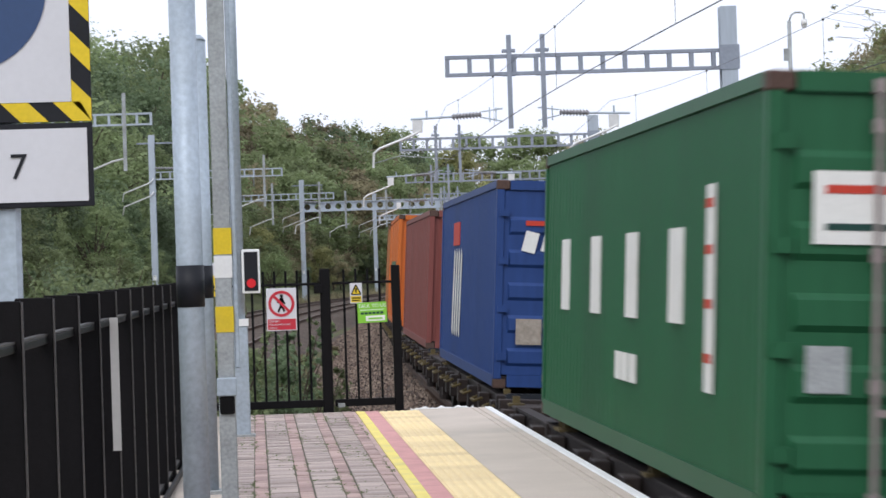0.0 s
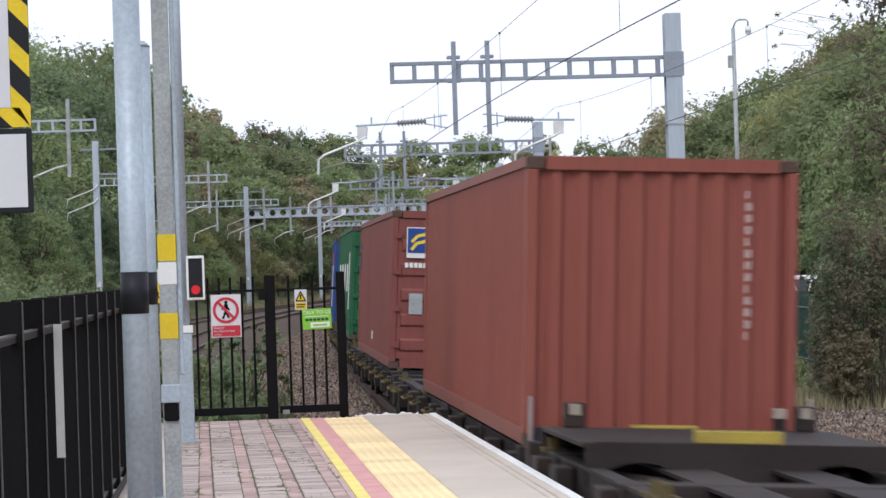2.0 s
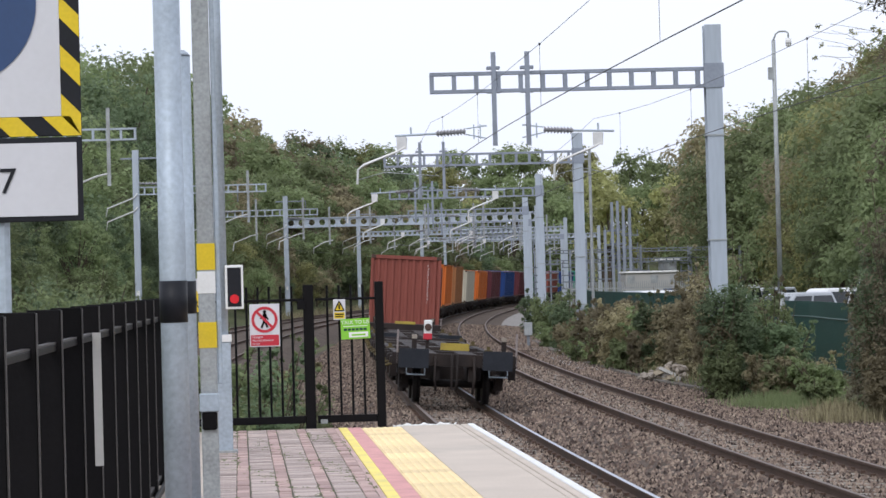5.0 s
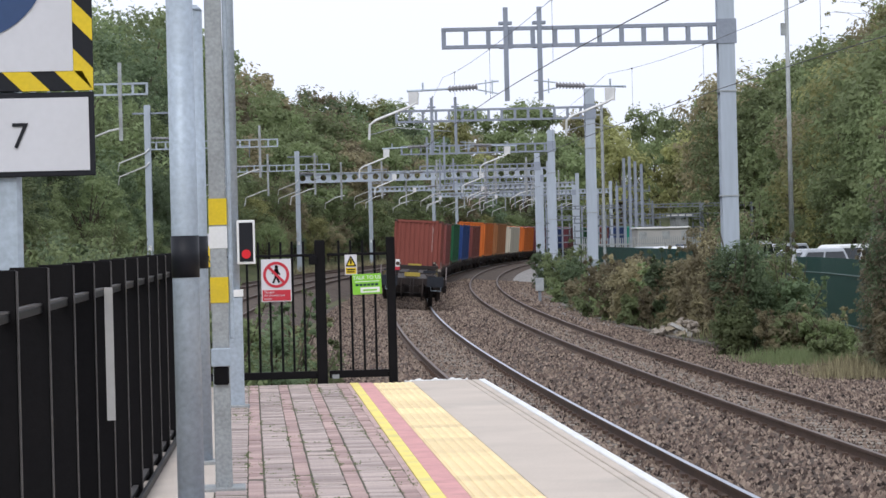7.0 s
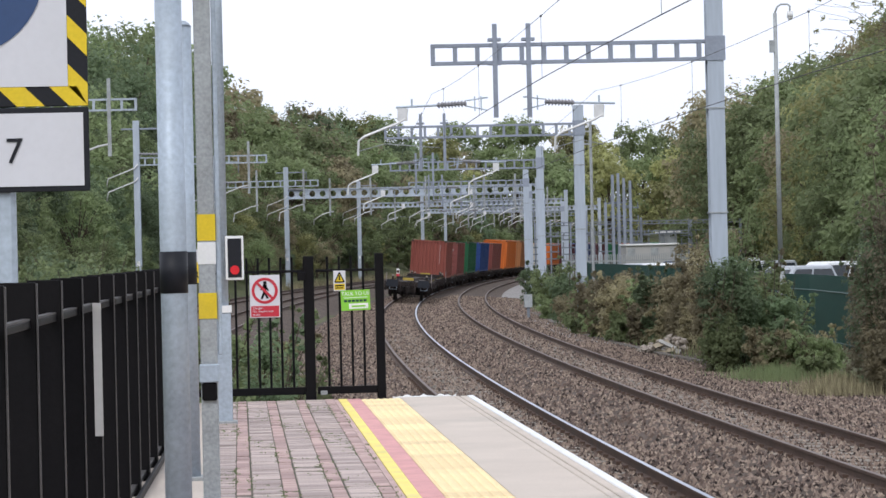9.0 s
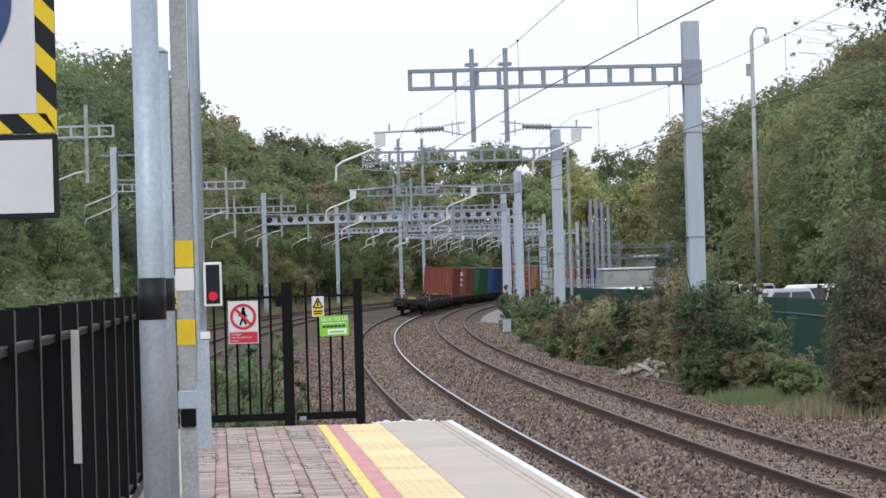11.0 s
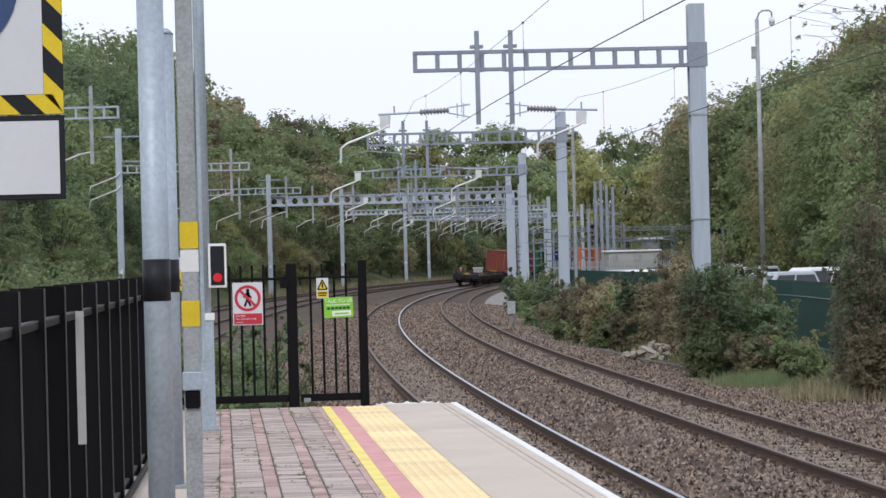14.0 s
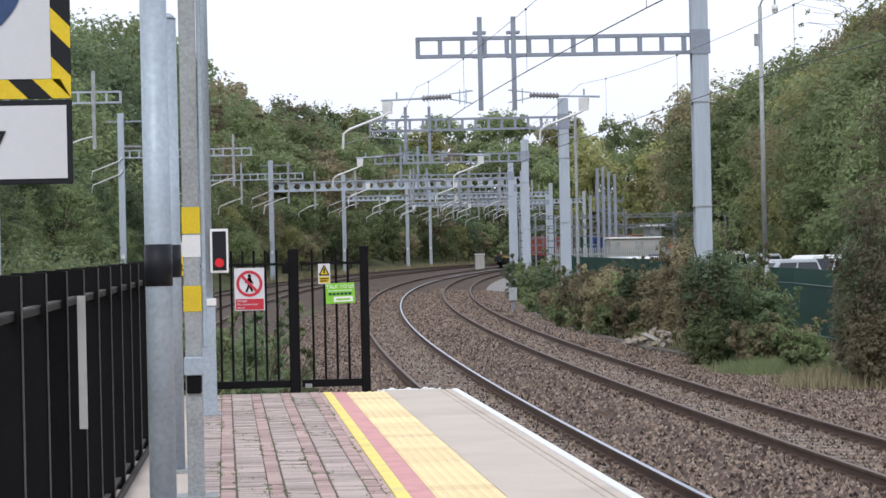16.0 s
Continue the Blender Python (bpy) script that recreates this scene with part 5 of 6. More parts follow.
def build_substation():
    hut = thing("equipment_building", "low pale grey equipment building with a flat roof", "building", "", "", pose(31.85, 214, -1.4))
    part("wall", made((-2.0, 2.0, -1.6, 1.6, 0, 3.3)), M_WALLPALE, hut)
    part("roof", made((-2.1, 2.1, -1.75, 1.75, 3.3, 3.45), bevel=0.03), M_WHITE, hut)
    for x in (-1.6, 0.2, 1.7):
        part("louvre", made((x - 0.3, x + 0.3, -1.64, -1.6, 2.5, 3.1)), M_GALV_DULL, hut)
    hut = thing("equipment_building", "second small building with a white roof behind the fence", "building", "", "", pose(34.6, 222, -1.4))
    part("wall", made((-0.5, 0.5, -1.6, 1.6, 0, 4.3)), M_GALV_DULL, hut)
    part("roof", made((-0.75, 0.75, -1.8, 1.8, 4.3, 4.42)), M_WHITE, hut)
    fence = thing("palisade_fence", "grey steel palisade fence round the equipment buildings", "fence")
    pale = mesh_of("steel_pale", made((-0.035, 0.035, -0.02, 0.02, 0, 2.35)), M_GALV_DULL)
    for i in range(75):
        part("pale", pale, None, fence, "", pose(24.5 + i * 0.16, 206.5, -1.05))
    part("rail", made((24.4, 36.5, 206.53, 206.58, -0.6, -0.5), (24.4, 36.5, 206.53, 206.58, 0.75, 0.85)), M_GALV_DULL, fence)
    rng = random.Random(12)
    for i, (x, h) in enumerate(((29.1, 6.8), (29.7, 9.0), (30.15, 9.1), (30.6, 8.7), (31.1, 8.5), (25.2, 5.6), (26.1, 5.2), (36.0, 5.4), (39.2, 5.2), (27.4, 5.8), (23.6, 5.3), (32.6, 5.6))):
        ob = thing("switchgear_column", "grey steel column of the feeder station", "mast", "feeder station columns", "", pose(x, 218.4 if i < 5 else 217 + (i % 3) * 3, -1.4))
        bm = bmesh.new()
        w = 0.105 if i < 5 else 0.06
        h_column(bm, 0, 0, 0, h, w * 2, w * 2)
        part("column", bm, M_GIRDER, ob)
        bm = bmesh.new()
        for z in (h * 0.42, h * 0.52, h * 0.62, h * 0.74):
            box(bm, -0.7, 0.7, -0.06, 0.06, z, z + 0.1)
            for q in (-0.6, 0, 0.6):
                tube(bm, (q, 0, z + 0.1), (q, 0, z + 0.5), 0.05, 6)
        part("crossarm", bm, M_STEELDARK, ob)
    frame_ = thing("busbar_frame", "grey steel busbar frame of the feeder station", "frame")
    for z in (4.2, 5.0):
        bm = bmesh.new()
        boom(bm, 24, 40, z, z + 0.3, 0.6, 0.06)
        part("girder", bm, M_STEELDARK, frame_, "", pose(0, 219, -1.4))
    for x in (24, 28, 32, 36, 40):
        part("leg", made((x - 0.1, x + 0.1, 218.9, 219.1, -1.4, 3.9)), M_STEELDARK, frame_)


# ---- the train ----
def rust_colours():
    out = {}
    for name, c, st in (("red", (0.235, 0.068, 0.052), (0.16, 0.05, 0.045)), ("brown", (0.20, 0.062, 0.055), (0.14, 0.05, 0.045)), ("green", (0.016, 0.098, 0.043), (0.02, 0.070, 0.038)),
                        ("blue", (0.020, 0.053, 0.185), (0.02, 0.04, 0.12)), ("orange", (0.55, 0.14, 0.03), (0.35, 0.1, 0.04)), ("tan", (0.33, 0.14, 0.06), (0.22, 0.1, 0.05)),
                        ("cream", (0.5, 0.46, 0.38), (0.35, 0.3, 0.24)), ("maroon", (0.11, 0.03, 0.04), (0.08, 0.03, 0.035)), ("teal", (0.02, 0.22, 0.16), (0.02, 0.14, 0.1))):
        out[name] = material(name + "_container_paint", c, 0.5, 0, 0.14, 0.7, 14, 0.05, st, 0.5, streaks=True)
    return out


PAINT = rust_colours()
M_CORNER = material("worn_corner_steel", (0.09, 0.055, 0.045), 0.65, 0.2, 0.3, 3, 30, 0.15, (0.05, 0.04, 0.035), 0.5)
M_LOCKBAR = material("zinc_locking_bar", (0.30, 0.255, 0.25), 0.5, 0.4, 0.15, 4, 40, 0.05)
M_DECAL = material("white_lettering_paint", (0.72, 0.72, 0.70), 0.6, 0, 0.08, 3, 40, 0)
M_FADED = material("faded_lettering_paint", (0.66, 0.60, 0.58), 0.7, 0, 0.15, 4, 40, 0)
M_DIRTYYELLOW = material("grimy_yellow_paint", (0.37, 0.28, 0.055), 0.65, 0, 0.25, 3, 30, 0.1, (0.2, 0.15, 0.06), 0.5)
M_DECALRED = material("red_lettering_paint", (0.5, 0.05, 0.03), 0.6, 0, 0.08, 3, 40, 0)
M_DECALYEL = material("yellow_lettering_paint", (0.75, 0.55, 0.05), 0.6, 0, 0.08, 3, 40, 0)
M_DECALBLUE = material("blue_lettering_paint", (0.02, 0.06, 0.25), 0.6, 0, 0.08, 3, 40, 0)


def corrugated(bm, length, z0, z1, depth=0.036, pitch=0.278):
    """A pressed steel wall along x from 0 to length, its ribs towards -y."""
    xs = []
    x = 0.0
    while x < length - 0.02:
        for dx, y in ((0, 0), (0.072, 0), (0.14, -depth), (0.21, -depth)):
            if x + dx < length:
                xs.append((x + dx, y))
        x += pitch
    xs.append((length, 0))
    lo = [bm.verts.new((a, b, z0)) for a, b in xs]
    hi = [bm.verts.new((a, b, z1)) for a, b in xs]
    for i in range(len(xs) - 1):
        bm.faces.new((lo[i], lo[i + 1], hi[i + 1], hi[i]))


def container(colour, label, h=2.591, length=12.9, rear="door", at=None):
    """A freight container; its origin is the middle of the rear end's foot, the load running towards +y."""
    ob = thing("freight_container", label, "container", "containers on the train", "", at)
    mat = PAINT[colour]
    w = 1.219
    for side in (-1, 1):
        bm = bmesh.new()
        corrugated(bm, length - 0.3, 0.14, h - 0.1)
        part("side_wall", bm, mat, ob, "", pose(w - 0.05, 0.15, 0, 0, 0, 90) if side > 0 else pose(-(w - 0.05), length - 0.15, 0, 0, 0, -90))
    bm = bmesh.new()
    box(bm, -w + 0.03, w - 0.03, 0.05, length - 0.05, h - 0.05, h - 0.015)
    part("roof", bm, mat, ob)
    for x in (-w, w - 0.07):
        part("top_rail", made((x, x + 0.07, 0.17, length - 0.17, h - 0.09, h)), mat, ob)
        part("bottom_rail", made((x, x + 0.07, 0.17, length - 0.17, 0.02, 0.16)), mat, ob)
    for y in (0, length - 0.09):
        part("end_header", made((-w + 0.17, w - 0.17, y, y + 0.09, h - 0.12, h)), mat, ob)
        part("end_sill", made((-w + 0.17, w - 0.17, y, y + 0.09, 0.02, 0.17)), mat, ob)
    for x in (-w, w - 0.1):
        for y in (0, length - 0.12):
            part("corner_post", made((x, x + 0.1, y, y + 0.12, 0.118, h - 0.118), bevel=0.008), mat, ob)
    for x in (-w, w - 0.162):
        for y in (0, length - 0.178):
            for z in (0, h - 0.118):
                part("corner_casting", made((x, x + 0.162, y, y + 0.178, z, z + 0.118), bevel=0.012), M_CORNER, ob)
    part("floor", made((-w + 0.05, w - 0.05, 0.05, length - 0.05, 0.1, 0.15)), M_WAGON, ob)
    bm = bmesh.new()
    corrugated(bm, 2 * w - 0.2, 0.15, h - 0.1, 0.045, 0.245)
    if rear == "door":
        part("front_wall", bm, mat, ob, "", pose(w - 0.1, length - 0.06, 0, 0, 0, 180))
        for side in (-1, 1):
            door = part("door", made((0.012 if side > 0 else -w + 0.1, w - 0.1 if side > 0 else -0.012, 0.03, 0.07, 0.17, h - 0.13), bevel=0.004), mat, ob)
            bm = bmesh.new()
            x0, x1 = (0.07, w - 0.16) if side > 0 else (-w + 0.16, -0.07)
            n = 5
            for i in range(n):
                z = 0.28 + (h - 0.55) * i / n
                hh = (h - 0.55) / n * 0.55
                v = [bm.verts.new(p) for p in ((x0, 0.03, z), (x1, 0.03, z), (x1, 0.03, z + hh), (x0, 0.03, z + hh), (x0 + 0.02, 0.0, z + 0.04), (x1 - 0.02, 0.0, z + 0.04), (x1 - 0.02, 0.0, z + hh - 0.04), (x0 + 0.02, 0.0, z + hh - 0.04))]
                for q in ((4, 5, 6, 7), (0, 1, 5, 4), (1, 2, 6, 5), (2, 3, 7, 6), (3, 0, 4, 7)):
                    bm.faces.new([v[j] for j in q])
            loose("pressed_panel", bm, mat, door)
            for bx in (0.05, 0.46):
                bm = bmesh.new()
                x = side * (bx + 0.12)
                tube(bm, (x, -0.045, 0.06), (x, -0.045, h - 0.05), 0.021, 8)
                for z in (0.1, 0.75, 1.5, h - 0.35, h - 0.12):
                    box(bm, x - 0.034, x + 0.034, -0.06, 0.0, z, z + 0.08)
                bar = part("locking_bar", bm, M_LOCKBAR, door, "zinc locking bar")
                part("handle", made((x - 0.02, x + 0.38 * (1 if bx < 0.2 else 0.9), -0.06, -0.035, 0.84 if bx < 0.2 else 0.62, 0.88 if bx < 0.2 else 0.66)), M_LOCKBAR, bar)
            for i in range(4):
                z = 0.35 + (h - 0.8) * i / 3
                part("hinge", made((side * (w - 0.1) - 0.06, side * (w - 0.1) + 0.06, -0.025, 0.03, z, z + 0.09)), mat, door)
    else:
        part("end_wall", bm, mat, ob, "", pose(-w + 0.1, 0.075, 0))
    return ob


def plain_container(colour, label, h=2.591, length=12.3):
    """The same, further up the train, with fewer fittings."""
    return container(colour, label, h, length, "end")


def decal(ob, x, z, wd, ht, mat, name="decal", y=-0.012):
    return part(name, made((x, x + wd, y - 0.003, y, z, z + ht)), mat, ob)


def side_bar(ob, y0, y1, z0, z1, mat, name="decal"):
    return part(name, made((-1.217, -1.2, y0, y1, z0, z1)), mat, ob)


def bogie():
    frame_bm = bmesh.new()
    for x in (-1.0, 1.0):
        box(frame_bm, x - 0.06, x + 0.06, -1.15, 1.15, 0.42, 0.62)
        for y in (-0.9, 0.9):
            box(frame_bm, x - 0.1, x + 0.1, y - 0.16, y + 0.16, 0.3, 0.62)
        for y in (-0.3, 0, 0.3):
            tube(frame_bm, (x, y, 0.2), (x, y, 0.55), 0.08, 8)
    box(frame_bm, -1.0, 1.0, -0.2, 0.2, 0.45, 0.75)
    wheel_bm = bmesh.new()
    for x in (-0.752, 0.752):
        tube(wheel_bm, (x - 0.06, 0, 0), (x + 0.06, 0, 0), 0.42, 24)
        sgn = -1 if x > 0 else 1
        tube(wheel_bm, (x + sgn * 0.06, 0, 0), (x + sgn * 0.09, 0, 0), 0.448, 24)
    tube(wheel_bm, (-0.9, 0, 0), (0.9, 0, 0), 0.085, 10)
    return mesh_of("bogie_frame", frame_bm, M_WAGON), mesh_of("wheelset", wheel_bm, M_WHEEL)


M_BUFFER = material("dark_blue_grey_buffer", (0.022, 0.025, 0.033), 0.5, 0.2, 0.25, 3, 30, 0.1)
M_HANDLE = material("grimy_yellow_paint", (0.10, 0.075, 0.03), 0.7, 0, 0.4, 6, 40, 0.1, (0.05, 0.04, 0.03), 0.7)
BOGIE, WHEELSET = bogie()
WL = 17.9
DECK = 0.93


def wagon(label, deck=DECK, at=None):
    """A skeletal container wagon; its origin is on the rail at the rear headstock, the body running towards +y."""
    lift = 1.5 * (deck - DECK)
    ob = thing("container_wagon", label, "wagon", "wagons of the train", "", at)
    bm = bmesh.new()
    for x in (-1.16, 1.04):
        box(bm, x, x + 0.12, 0.1, WL - 0.1, 0.62, deck - 0.05)
    for x in (-0.42, 0.3):
        box(bm, x, x + 0.12, 0.1, WL - 0.1, 0.5, deck - 0.06)
    loose("side_beam", bm, M_WAGON, ob)
    for x0, x1 in ((-1.18, -1.04), (-0.62, -0.24), (0.24, 0.62), (1.04, 1.18)):
        part("deck_plate", made((x0, x1, 0.3, WL - 0.3, deck - 0.05, deck - 0.022)), M_DECK, ob, "worn dark deck plate")
    for y, d in ((0.15, 0.9), (4.6, 0.35), (8.9, 1.0), (13.6, 0.35), (WL - 1.05, 0.9)):
        part("cross_member", made((-1.2, 1.2, y, y + d, deck - 0.16, deck - 0.016), bevel=0.01), M_DECK, ob)
    for y in (2.6, 6.5, 11.4, 15.7):
        for sgn in (-1, 1):
            bm = bmesh.new()
            tube(bm, (sgn * 0.62, y - 0.7, deck - 0.12), (sgn * 1.05, y + 0.7, deck - 0.12), 0.05, 6)
            part("diagonal_brace", bm, M_DECK, ob)
    for y in (0.5, 2.6, 4.7, 6.9, 8.7, 9.9, 12.0, 13.7, 15.9, WL - 0.9):
        for x in (-1.32, 1.18):
            part("side_bracket", made((x, x + 0.14, y + 0.05, y + 0.4, 0.55, deck - 0.06), bevel=0.01), M_WAGON, ob)
        bm = bmesh.new()
        path_tube(bm, [(-1.3, y - 0.2, 0.82), (-1.4, y - 0.15, 0.78), (-1.4, y + 0.4, 0.78), (-1.3, y + 0.45, 0.82)], 0.02, 6)
        part("side_handle", bm, M_HANDLE, ob, "grimy yellow handle")
    spigot = mesh_of("container_spigot", made((-0.04, 0.04, -0.04, 0.04, 0, 0.1), (-0.09, 0.09, -0.09, 0.09, -0.01, 0.02)), M_HANDLE)
    for y in (0.5, 6.55, 12.6, 12.3, WL - 0.5):
        for x in (-1.14, 1.14):
            part("container_spigot", spigot, None, ob, "", pose(x, y, deck - 0.015))
    for y0 in (0, WL - 0.22):
        bm = made((-1.3, 1.3, y0, y0 + 0.22, 0.64 + lift, min(0.96 + lift, deck + 0.03)), bevel=0.01)
        head = part("headstock", bm, M_WAGON, ob)
        for x in (-0.87, 0.87):
            bm = bmesh.new()
            face = -0.42 if y0 == 0 else WL + 0.38
            box(bm, x - 0.31, x + 0.31, face, face + 0.04, 0.60 + lift, 1.0 + lift)
            tube(bm, (x, min(face + 0.02, y0 + 0.1), 0.79 + lift), (x, max(face + 0.02, y0 + 0.1), 0.79 + lift), 0.1, 12)
            part("buffer", bm, M_BUFFER, head, "rectangular buffer")
    bm = bmesh.new()
    path_tube(bm, [(-0.06, -0.1, 0.9 + lift), (-0.06, -0.2, 0.5), (-0.06, -0.15, 0.35), (0.03, -0.15, 0.35), (0.05, -0.2, 0.5), (0.05, -0.1, 0.9 + lift)], 0.025)
    path_tube(bm, [(0.4, 0, 0.85 + lift), (0.42, -0.2, 0.6), (0.38, -0.2, 0.25)], 0.03)
    path_tube(bm, [(-0.4, 0, 0.85 + lift), (-0.42, -0.2, 0.6), (-0.38, -0.2, 0.3)], 0.025)
    part("coupling", bm, M_WAGON, ob)
    bm = bmesh.new()
    for x in (-1.0, 0.72):
        path_tube(bm, [(x, -0.1, 0.62 + lift), (x, -0.14, 0.46 + lift), (x + 0.38, -0.14, 0.46 + lift), (x + 0.38, -0.1, 0.62 + lift)], 0.017, 6)
    loose("shunter_rail", bm, M_GALV, ob, "pale shunter's hand rail")
    for y in (2.1, WL - 2.1):
        bg = part("bogie", BOGIE, None, ob, "", pose(0, y, 0))
        for d in (-0.9, 0.9):
            part("wheelset", WHEELSET, None, bg, "", pose(0, d, 0.42))
    bm = bmesh.new()
    for y in (5.5, 10.5):
        tube(bm, (-0.6, y, 0.45), (-0.6, y + 1.4, 0.45), 0.2, 12)
        box(bm, 0.4, 1.0, y, y + 0.8, 0.3, 0.6)
    tagged(part("brake_gear", bm, M_WAGON, ob), kind="stuff")
    return ob


def end_fittings(ob, lift=0.0):
    """The wagon's end with its yellow plate, stops and grab poles."""
    part("end_plate", made((-0.3, 0.3, 0.1, 0.16, 1.0 + lift, 1.15 + lift), bevel=0.006), M_DIRTYYELLOW, ob, "yellow end plate")
    for x in (-0.85, 1.02):
        part("end_stop", made((x - 0.05, x + 0.05, 0.05, 0.13, 0.95 + lift, 1.24 + lift), bevel=0.006), M_WAGON, ob)
        part("stop_tip", made((x - 0.055, x + 0.055, 0.045, 0.135, 1.22 + lift, 1.31 + lift), bevel=0.006), M_RUBBLE, ob)
    for x in (-1.2, 1.28):
        part("grab_pole", made((x - 0.02, x + 0.02, 0.0, 0.04, 0.7 + lift, 1.4 + lift), bevel=0.008), M_LOCKBAR, ob, "pale upright grab pole")


def bulkhead(ob):
    """A raised end: an arched front plate, a ledge that falls back from it and a plate behind."""
    y, top, foot = WL - 2.5, DECK + 0.28, DECK - 0.06
    outline = [(-1.18, foot), (-1.18, top - 0.05), (-1.1, top), (1.1, top), (1.18, top - 0.05), (1.18, foot)]
    for c in (0.76, -0.76):
        outline += [(c + 0.34 * math.cos(math.pi * k / 8), foot + 0.19 * math.sin(math.pi * k / 8)) for k in range(9)]
    bm = bmesh.new()
    front = bm.faces.new([bm.verts.new((a, y, b)) for a, b in outline])
    out = bmesh.ops.extrude_face_region(bm, geom=[front])
    bmesh.ops.translate(bm, vec=(0, 0.03, 0), verts=[v for v in out["geom"] if isinstance(v, bmesh.types.BMVert)])
    bmesh.ops.recalc_face_normals(bm, faces=bm.faces[:])
    part("bulkhead_front", bm, M_DECK, ob)
    part("bulkhead_back", made((-1.2, 1.2, y + 2.26, y + 2.3, 0.62, top - 0.02)), M_WAGON, ob)
    part("bulkhead_ledge", made((-1.2, 1.2, y + 0.032, y + 2.258, top - 0.05, top - 0.006), bevel=0.01), M_WAGON, ob)
    part("end_board", made((-0.34, 0.34, y + 0.1, y + 0.16, top - 0.006, top + 0.09), bevel=0.006), M_DIRTYYELLOW, ob, "yellow end board")
    for x in (-0.95, 0.98):
        part("corner_stop", made((x - 0.09, x + 0.09, y + 2.1, y + 2.18, top - 0.006, top + 0.2), bevel=0.01), M_WAGON, ob)
        part("stop_tip", made((x - 0.05, x + 0.05, y + 2.09, y + 2.098, top + 0.1, top + 0.19)), M_RUBBLE, ob)


def tail_lamp(parent):
    bm = made((-0.083, 0.083, -0.12, 0.0, 1.22, 1.62), bevel=0.02)
    lamp = part("tail_lamp", bm, M_WHITE, parent, "white and red tail lamp on the headstock", pose(-0.58, 0.1, 0.14))
    part("lamp_base", made((-0.087, 0.087, -0.125, 0.005, 1.22, 1.34)), M_RED, lamp, "red lamp base")
    bm = bmesh.new()
    tube(bm, (0, -0.12, 1.47), (0, -0.15, 1.47), 0.075, 16)
    part("lens", bm, M_CORNER, lamp, "dark red lens")
    part("stalk", made((-0.035, 0.035, -0.06, 0.0, 0.9, 1.22)), M_WAGON, lamp)


SPEED = 23.8
PITCH = 18.7


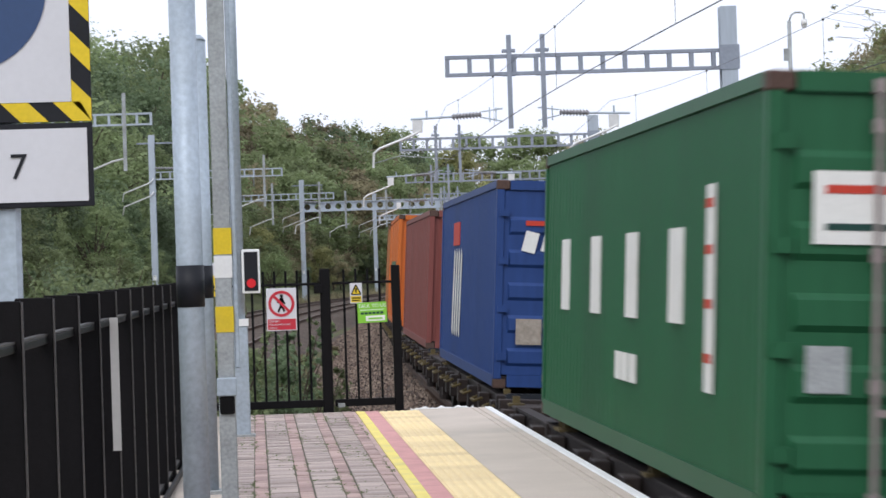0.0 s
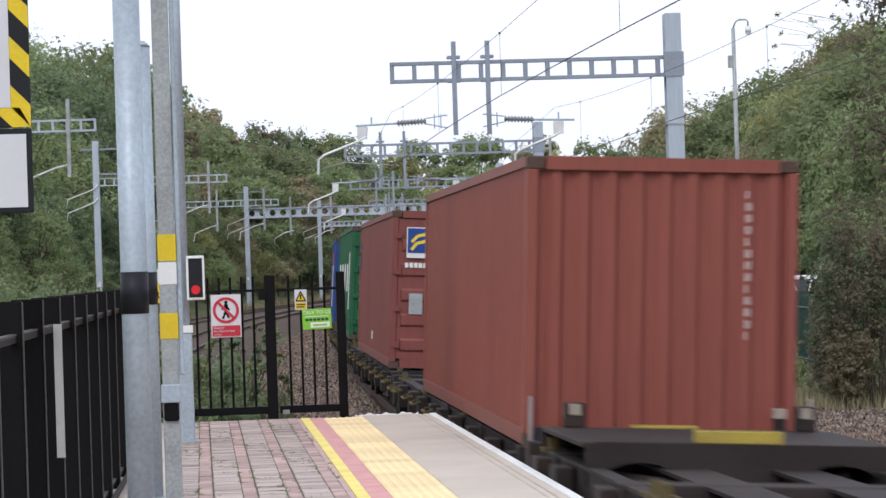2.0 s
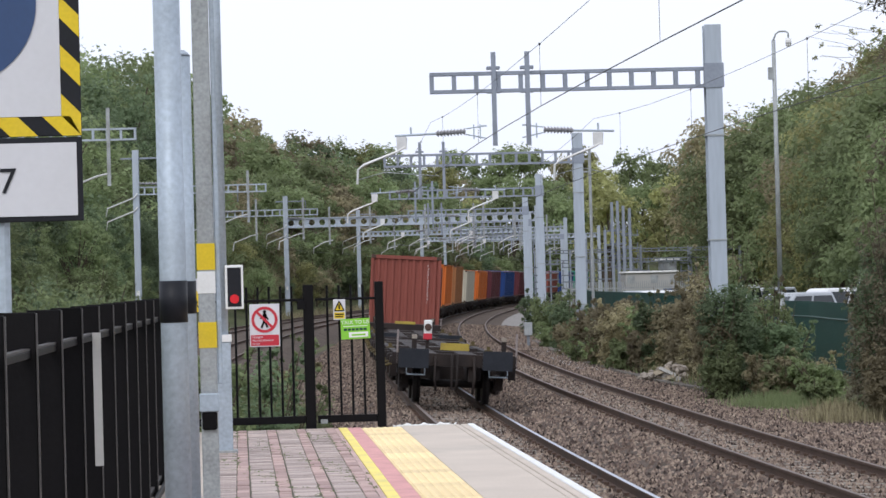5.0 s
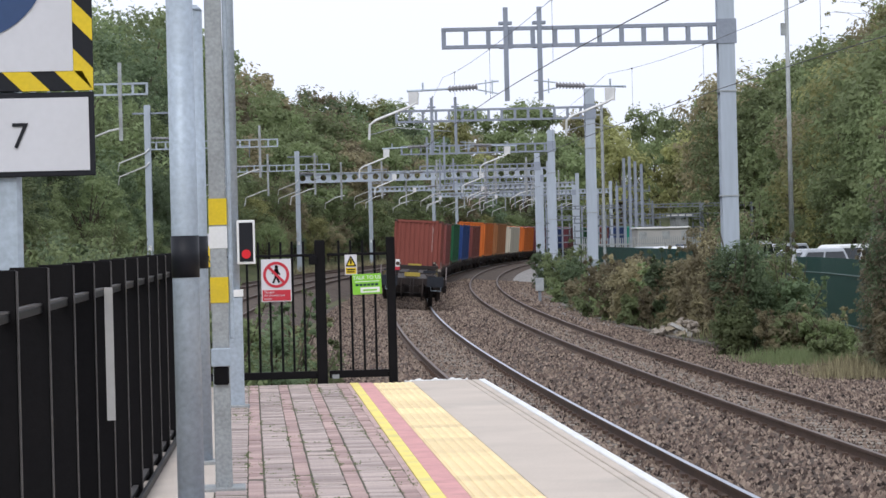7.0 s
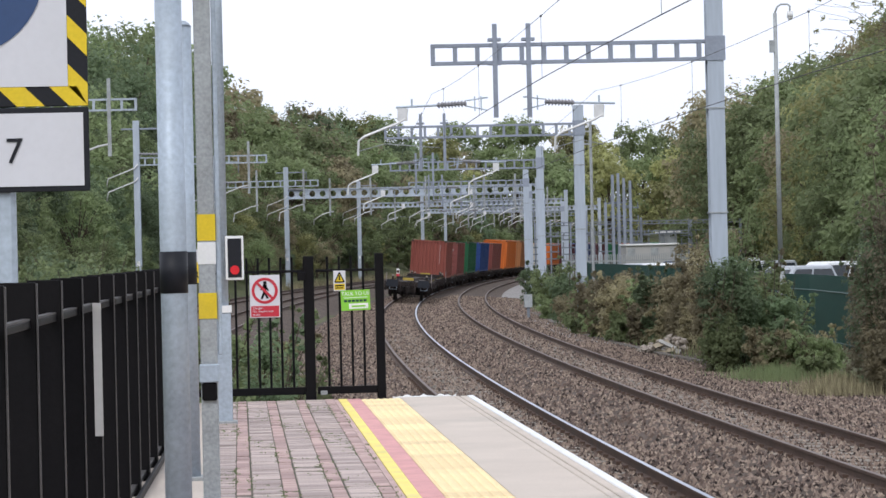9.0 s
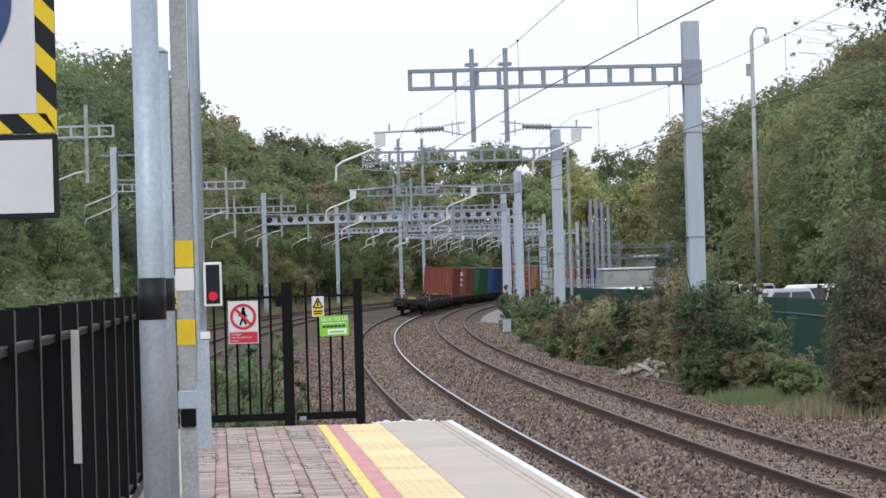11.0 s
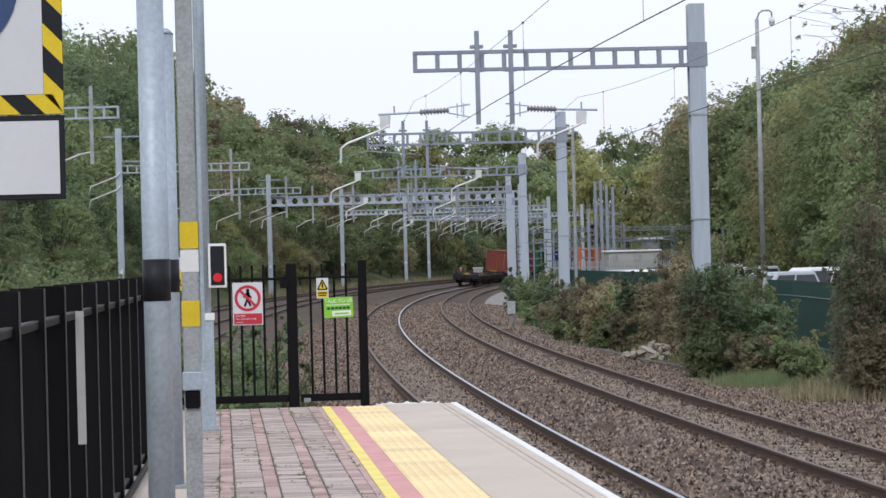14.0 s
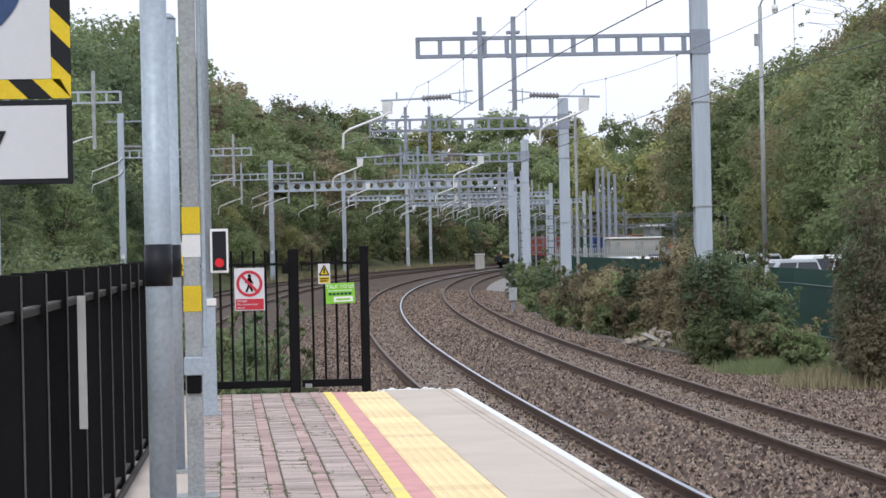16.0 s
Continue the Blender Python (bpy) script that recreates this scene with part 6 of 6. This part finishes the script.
def build_train():
    """The tail of a container train: things and how far ahead of the last container's rear end each one runs."""
    run = []
    order = [("red", 2.591), ("brown", 2.591), ("green", 2.591), ("blue", 2.591), ("brown", 2.591), ("orange", 2.896), ("tan", 2.896), ("cream", 2.591), ("orange", 2.591),
             ("maroon", 2.591), ("blue", 2.591), ("maroon", 2.591), ("green", 2.591), ("red", 2.591), ("blue", 2.591), ("teal", 2.591)]
    first = wagon("black skeletal container wagon, empty, with yellow spigots", 1.04)
    loaded = wagon("black skeletal container wagon loaded with a container")
    tail = copy_thing(first, Matrix())
    spare = [copy_thing(loaded, Matrix()) for k in range(15)] + [loaded]
    tagged(tail, "empty black skeletal wagon with a tail lamp at the train's end")
    tail_lamp(tail)
    end_fittings(tail, 0.14)
    bulkhead(first)
    run.append((tail, -0.35 - 2 * PITCH, 0))
    run.append((first, -0.05 - PITCH, 0))
    for i, (colour, h) in enumerate(order):
        label = f"weathered {colour} ribbed steel freight container on a wagon"
        ob = container(colour, label, h, 12.3, "door") if 0 < i < 4 else plain_container(colour, label, h)
        run.append((ob, (0.6, 21.3, 39.4, 58.05, 75.3)[i] if i < 5 else PITCH * i + 1.6, DECK + (0, 0, 0.06, 0.04, 0.03)[min(i, 4)]))
        if i == 0:
            part("number_bars", made(*[(0.755 + dx, 0.767 + dx, -0.004, 0.0, 2.24 - 0.105 * k, 2.31 - 0.105 * k) for k in range(13) for dx in (0.0, 0.03)[:1 + (k % 4 > 0)]]), M_FADED, ob, "white painted marks in a column", pose(0, 0.026, 0))
        elif i == 1:
            logo = decal(ob, -0.98, 1.82, 0.42, 0.5, M_DECAL, "logo_panel", -0.014)
            part("logo_field", made((-0.965, -0.575, -0.022, -0.018, 1.9, 2.305)), M_DECALBLUE, logo)
            bm = bmesh.new()
            path = [(-0.9, 1.95, -0.82, 2.06, 0.05), (-0.82, 2.06, -0.65, 2.1, 0.05), (-0.9, 2.08, -0.8, 2.18, 0.05), (-0.8, 2.18, -0.63, 2.22, 0.05)]
            for q in path:
                sloped_bar(bm, *q, -0.028, -0.023)
            part("logo_stripe", bm, M_DECALYEL, logo)
            for k in range(11):
                part("text_bar", made((-1.0 + 0.075 * k, -0.945 + 0.075 * k, -0.018, -0.012, 1.66, 1.74)), M_DECAL, ob)
            bm = bmesh.new()
            bm.faces.new([bm.verts.new(p) for p in ((-0.5, -0.018, 1.38), (-0.28, -0.018, 1.38), (-0.39, -0.018, 1.58))])
            part("warning_mark", bm, M_DECALYEL, ob, "yellow warning triangle")
            bm = bmesh.new()
            bm.faces.new([bm.verts.new(p) for p in ((-0.5, -0.018, 1.14), (-0.28, -0.018, 1.14), (-0.39, -0.018, 0.95))])
            part("warning_mark", bm, M_DECAL, ob, "white triangle")
            decal(ob, -0.92, 0.9, 0.22, 0.34, M_GALV_DULL, "data_plate", -0.014)
            bm = bmesh.new()
            disc(bm, 0.76, 1.98, 0.0, 0.12, -0.02, -0.014, 20)
            part("round_mark", bm, M_DECAL, ob)
            for z in (2.16, 1.5, 1.4, 1.05, 0.93):
                decal(ob, 0.56, z, 0.3, 0.065, M_FADED, "text_bar", -0.014)
            side_bar(ob, 11.7, 11.85, 1.65, 2.2, M_DECALBLUE)
            side_bar(ob, 11.7, 11.85, 1.95, 2.05, M_DECALYEL)
            side_bar(ob, 6.2, 6.35, 0.35, 0.5, M_DECAL)
        elif i == 2:
            for k in range(4):
                side_bar(ob, 10.05 - 2.3 * k, 10.65 - 2.3 * k, 1.08, 1.74, M_DECAL, "white_mark")
            for k in range(3):
                side_bar(ob, 6.3 - 0.42 * k, 6.6 - 0.42 * k, 0.58, 0.8, M_DECAL, "white_mark")
            side_bar(ob, 1.85, 2.13, 0.66, 2.0, M_DECAL, "white_stripe")
            for z in (0.85, 1.2, 1.55, 1.85):
                part("red_mark", made((-1.221, -1.218, 1.85, 2.13, z, z + 0.06)), M_DECALRED, ob)
            logo = decal(ob, -0.95, 1.6, 0.72, 0.42, M_DECAL, "logo_panel", -0.014)
            part("logo_stripe", made((-0.88, -0.3, -0.021, -0.018, 1.89, 1.94)), M_DECALRED, logo)
            part("logo_stripe", made((-0.88, -0.3, -0.021, -0.018, 1.68, 1.72)), M_GREENFENCE, logo)
            decal(ob, -0.98, 0.75, 0.24, 0.27, M_GALV_DULL, "data_plate", -0.014)
        elif i == 3:
            side_bar(ob, 7.5, 9.0, 1.85, 2.2, M_DECALRED, "red_mark")
            bm = bmesh.new()
            for k in range(4):
                sloped_bar(bm, -9.0 + 0.55 * k, 0.5, -8.6 + 0.55 * k, 1.75, 0.3, 0, 0.003)
            part("white_mark", bm, M_DECAL, ob, "bold white painted letters", Matrix.Translation((-1.214, 0, 0)) @ pose(0, 0, 0, 0, 0, -90))
            bm = bmesh.new()
            for k in range(3):
                sloped_bar(bm, -0.82 + 0.24 * k, 1.7, -0.76 + 0.24 * k, 1.95, 0.17, -0.02, -0.014)
            part("white_mark", bm, M_DECAL, ob, "bold slanted white mark")
            decal(ob, -0.85, 2.03, 0.7, 0.06, M_DECALRED, "red_mark", -0.014)
            decal(ob, -0.95, 0.55, 0.32, 0.32, M_RUBBLE, "data_plate", -0.014)
        elif i in (5, 12):
            side_bar(ob, 2.5, 8.5, 0.9, 1.7, PAINT["green" if i == 5 else "cream"], "painted_panel")
        elif i in (8, 10, 13):
            side_bar(ob, 3.0, 7.0, 1.0, 1.9, M_DECALBLUE if i == 8 else M_DECAL, "painted_panel")
        w = spare.pop()
        tagged(w, "black skeletal container wagon loaded with a container")
        if i == 0:
            end_fittings(w)
        run.append((w, PITCH * i + 0.25, 0))
    return run


def reach(t):
    """How far along the line the last container's rear end is."""
    return SPEED * (t - 1.0) - START


def drift(s):
    """The train sits a little nearer to the platform before the curve sets in."""
    return float(np.interp(s, (10, 20, 30, 40), (-0.21, -0.12, -0.05, 0.0)))


def lean(s):
    return math.degrees(float(np.interp(s, (10, 20, 30, 40, 55, 75, 320), (0.055, 0.045, 0.055, 0.057, 0.066, 0.069, 0.085))))


def train_rows(ahead, up):
    rows = []
    for k in range(33):
        t = k * 0.5
        here = reach(t) + ahead
        p = line(here, drift(here))[0]
        b = line(here + 12.2, drift(here + 12.2))[0]
        a = math.atan2(b.x - p.x, b.y - p.y)
        m = Matrix.Translation(p) @ pose(0, 0, 0, 0, 0, -math.degrees(a)) @ pose(0, 0, 0, 0, lean(here + 6.1), 0) @ pose(0, 0, up - 0.03)
        rows.append((t, m))
    return rows


def motions():
    for ob, ahead, up in TRAIN:
        walk(ob, train_rows(ahead, up))
    walk(BIG_SIGN, [(t, pose(-1.2 + dx, 12.6, 0)) for t, dx in SWAY])


SWAY = [(0.0, -0.026), (0.5, -0.013), (1.0, -0.026), (1.5, -0.036), (2.0, -0.046), (2.5, -0.046), (3.0, -0.046), (3.5, -0.028), (4.0, -0.003), (6.5, 0.0), (7.0, 0.0), (7.5, 0.005),
        (8.0, 0.0), (8.5, 0.013), (9.0, 0.026), (11.5, -0.015), (12.0, -0.013), (12.5, -0.008), (13.0, -0.015), (13.5, -0.008), (14.0, -0.003), (14.5, 0.0), (15.0, -0.008), (15.5, 0.005), (16.0, 0.02)]

build_ground()
build_platform()
build_tracks()
build_structures()
build_wires()
build_fence()
build_gate()
build_signs()
build_posts()
BIG_SIGN = build_big_sign()
build_trackside()
build_car_park()
build_substation()
TRAIN = build_train()
build_trees()
build_bushes()
build_stones()
build_pavers()
motions()
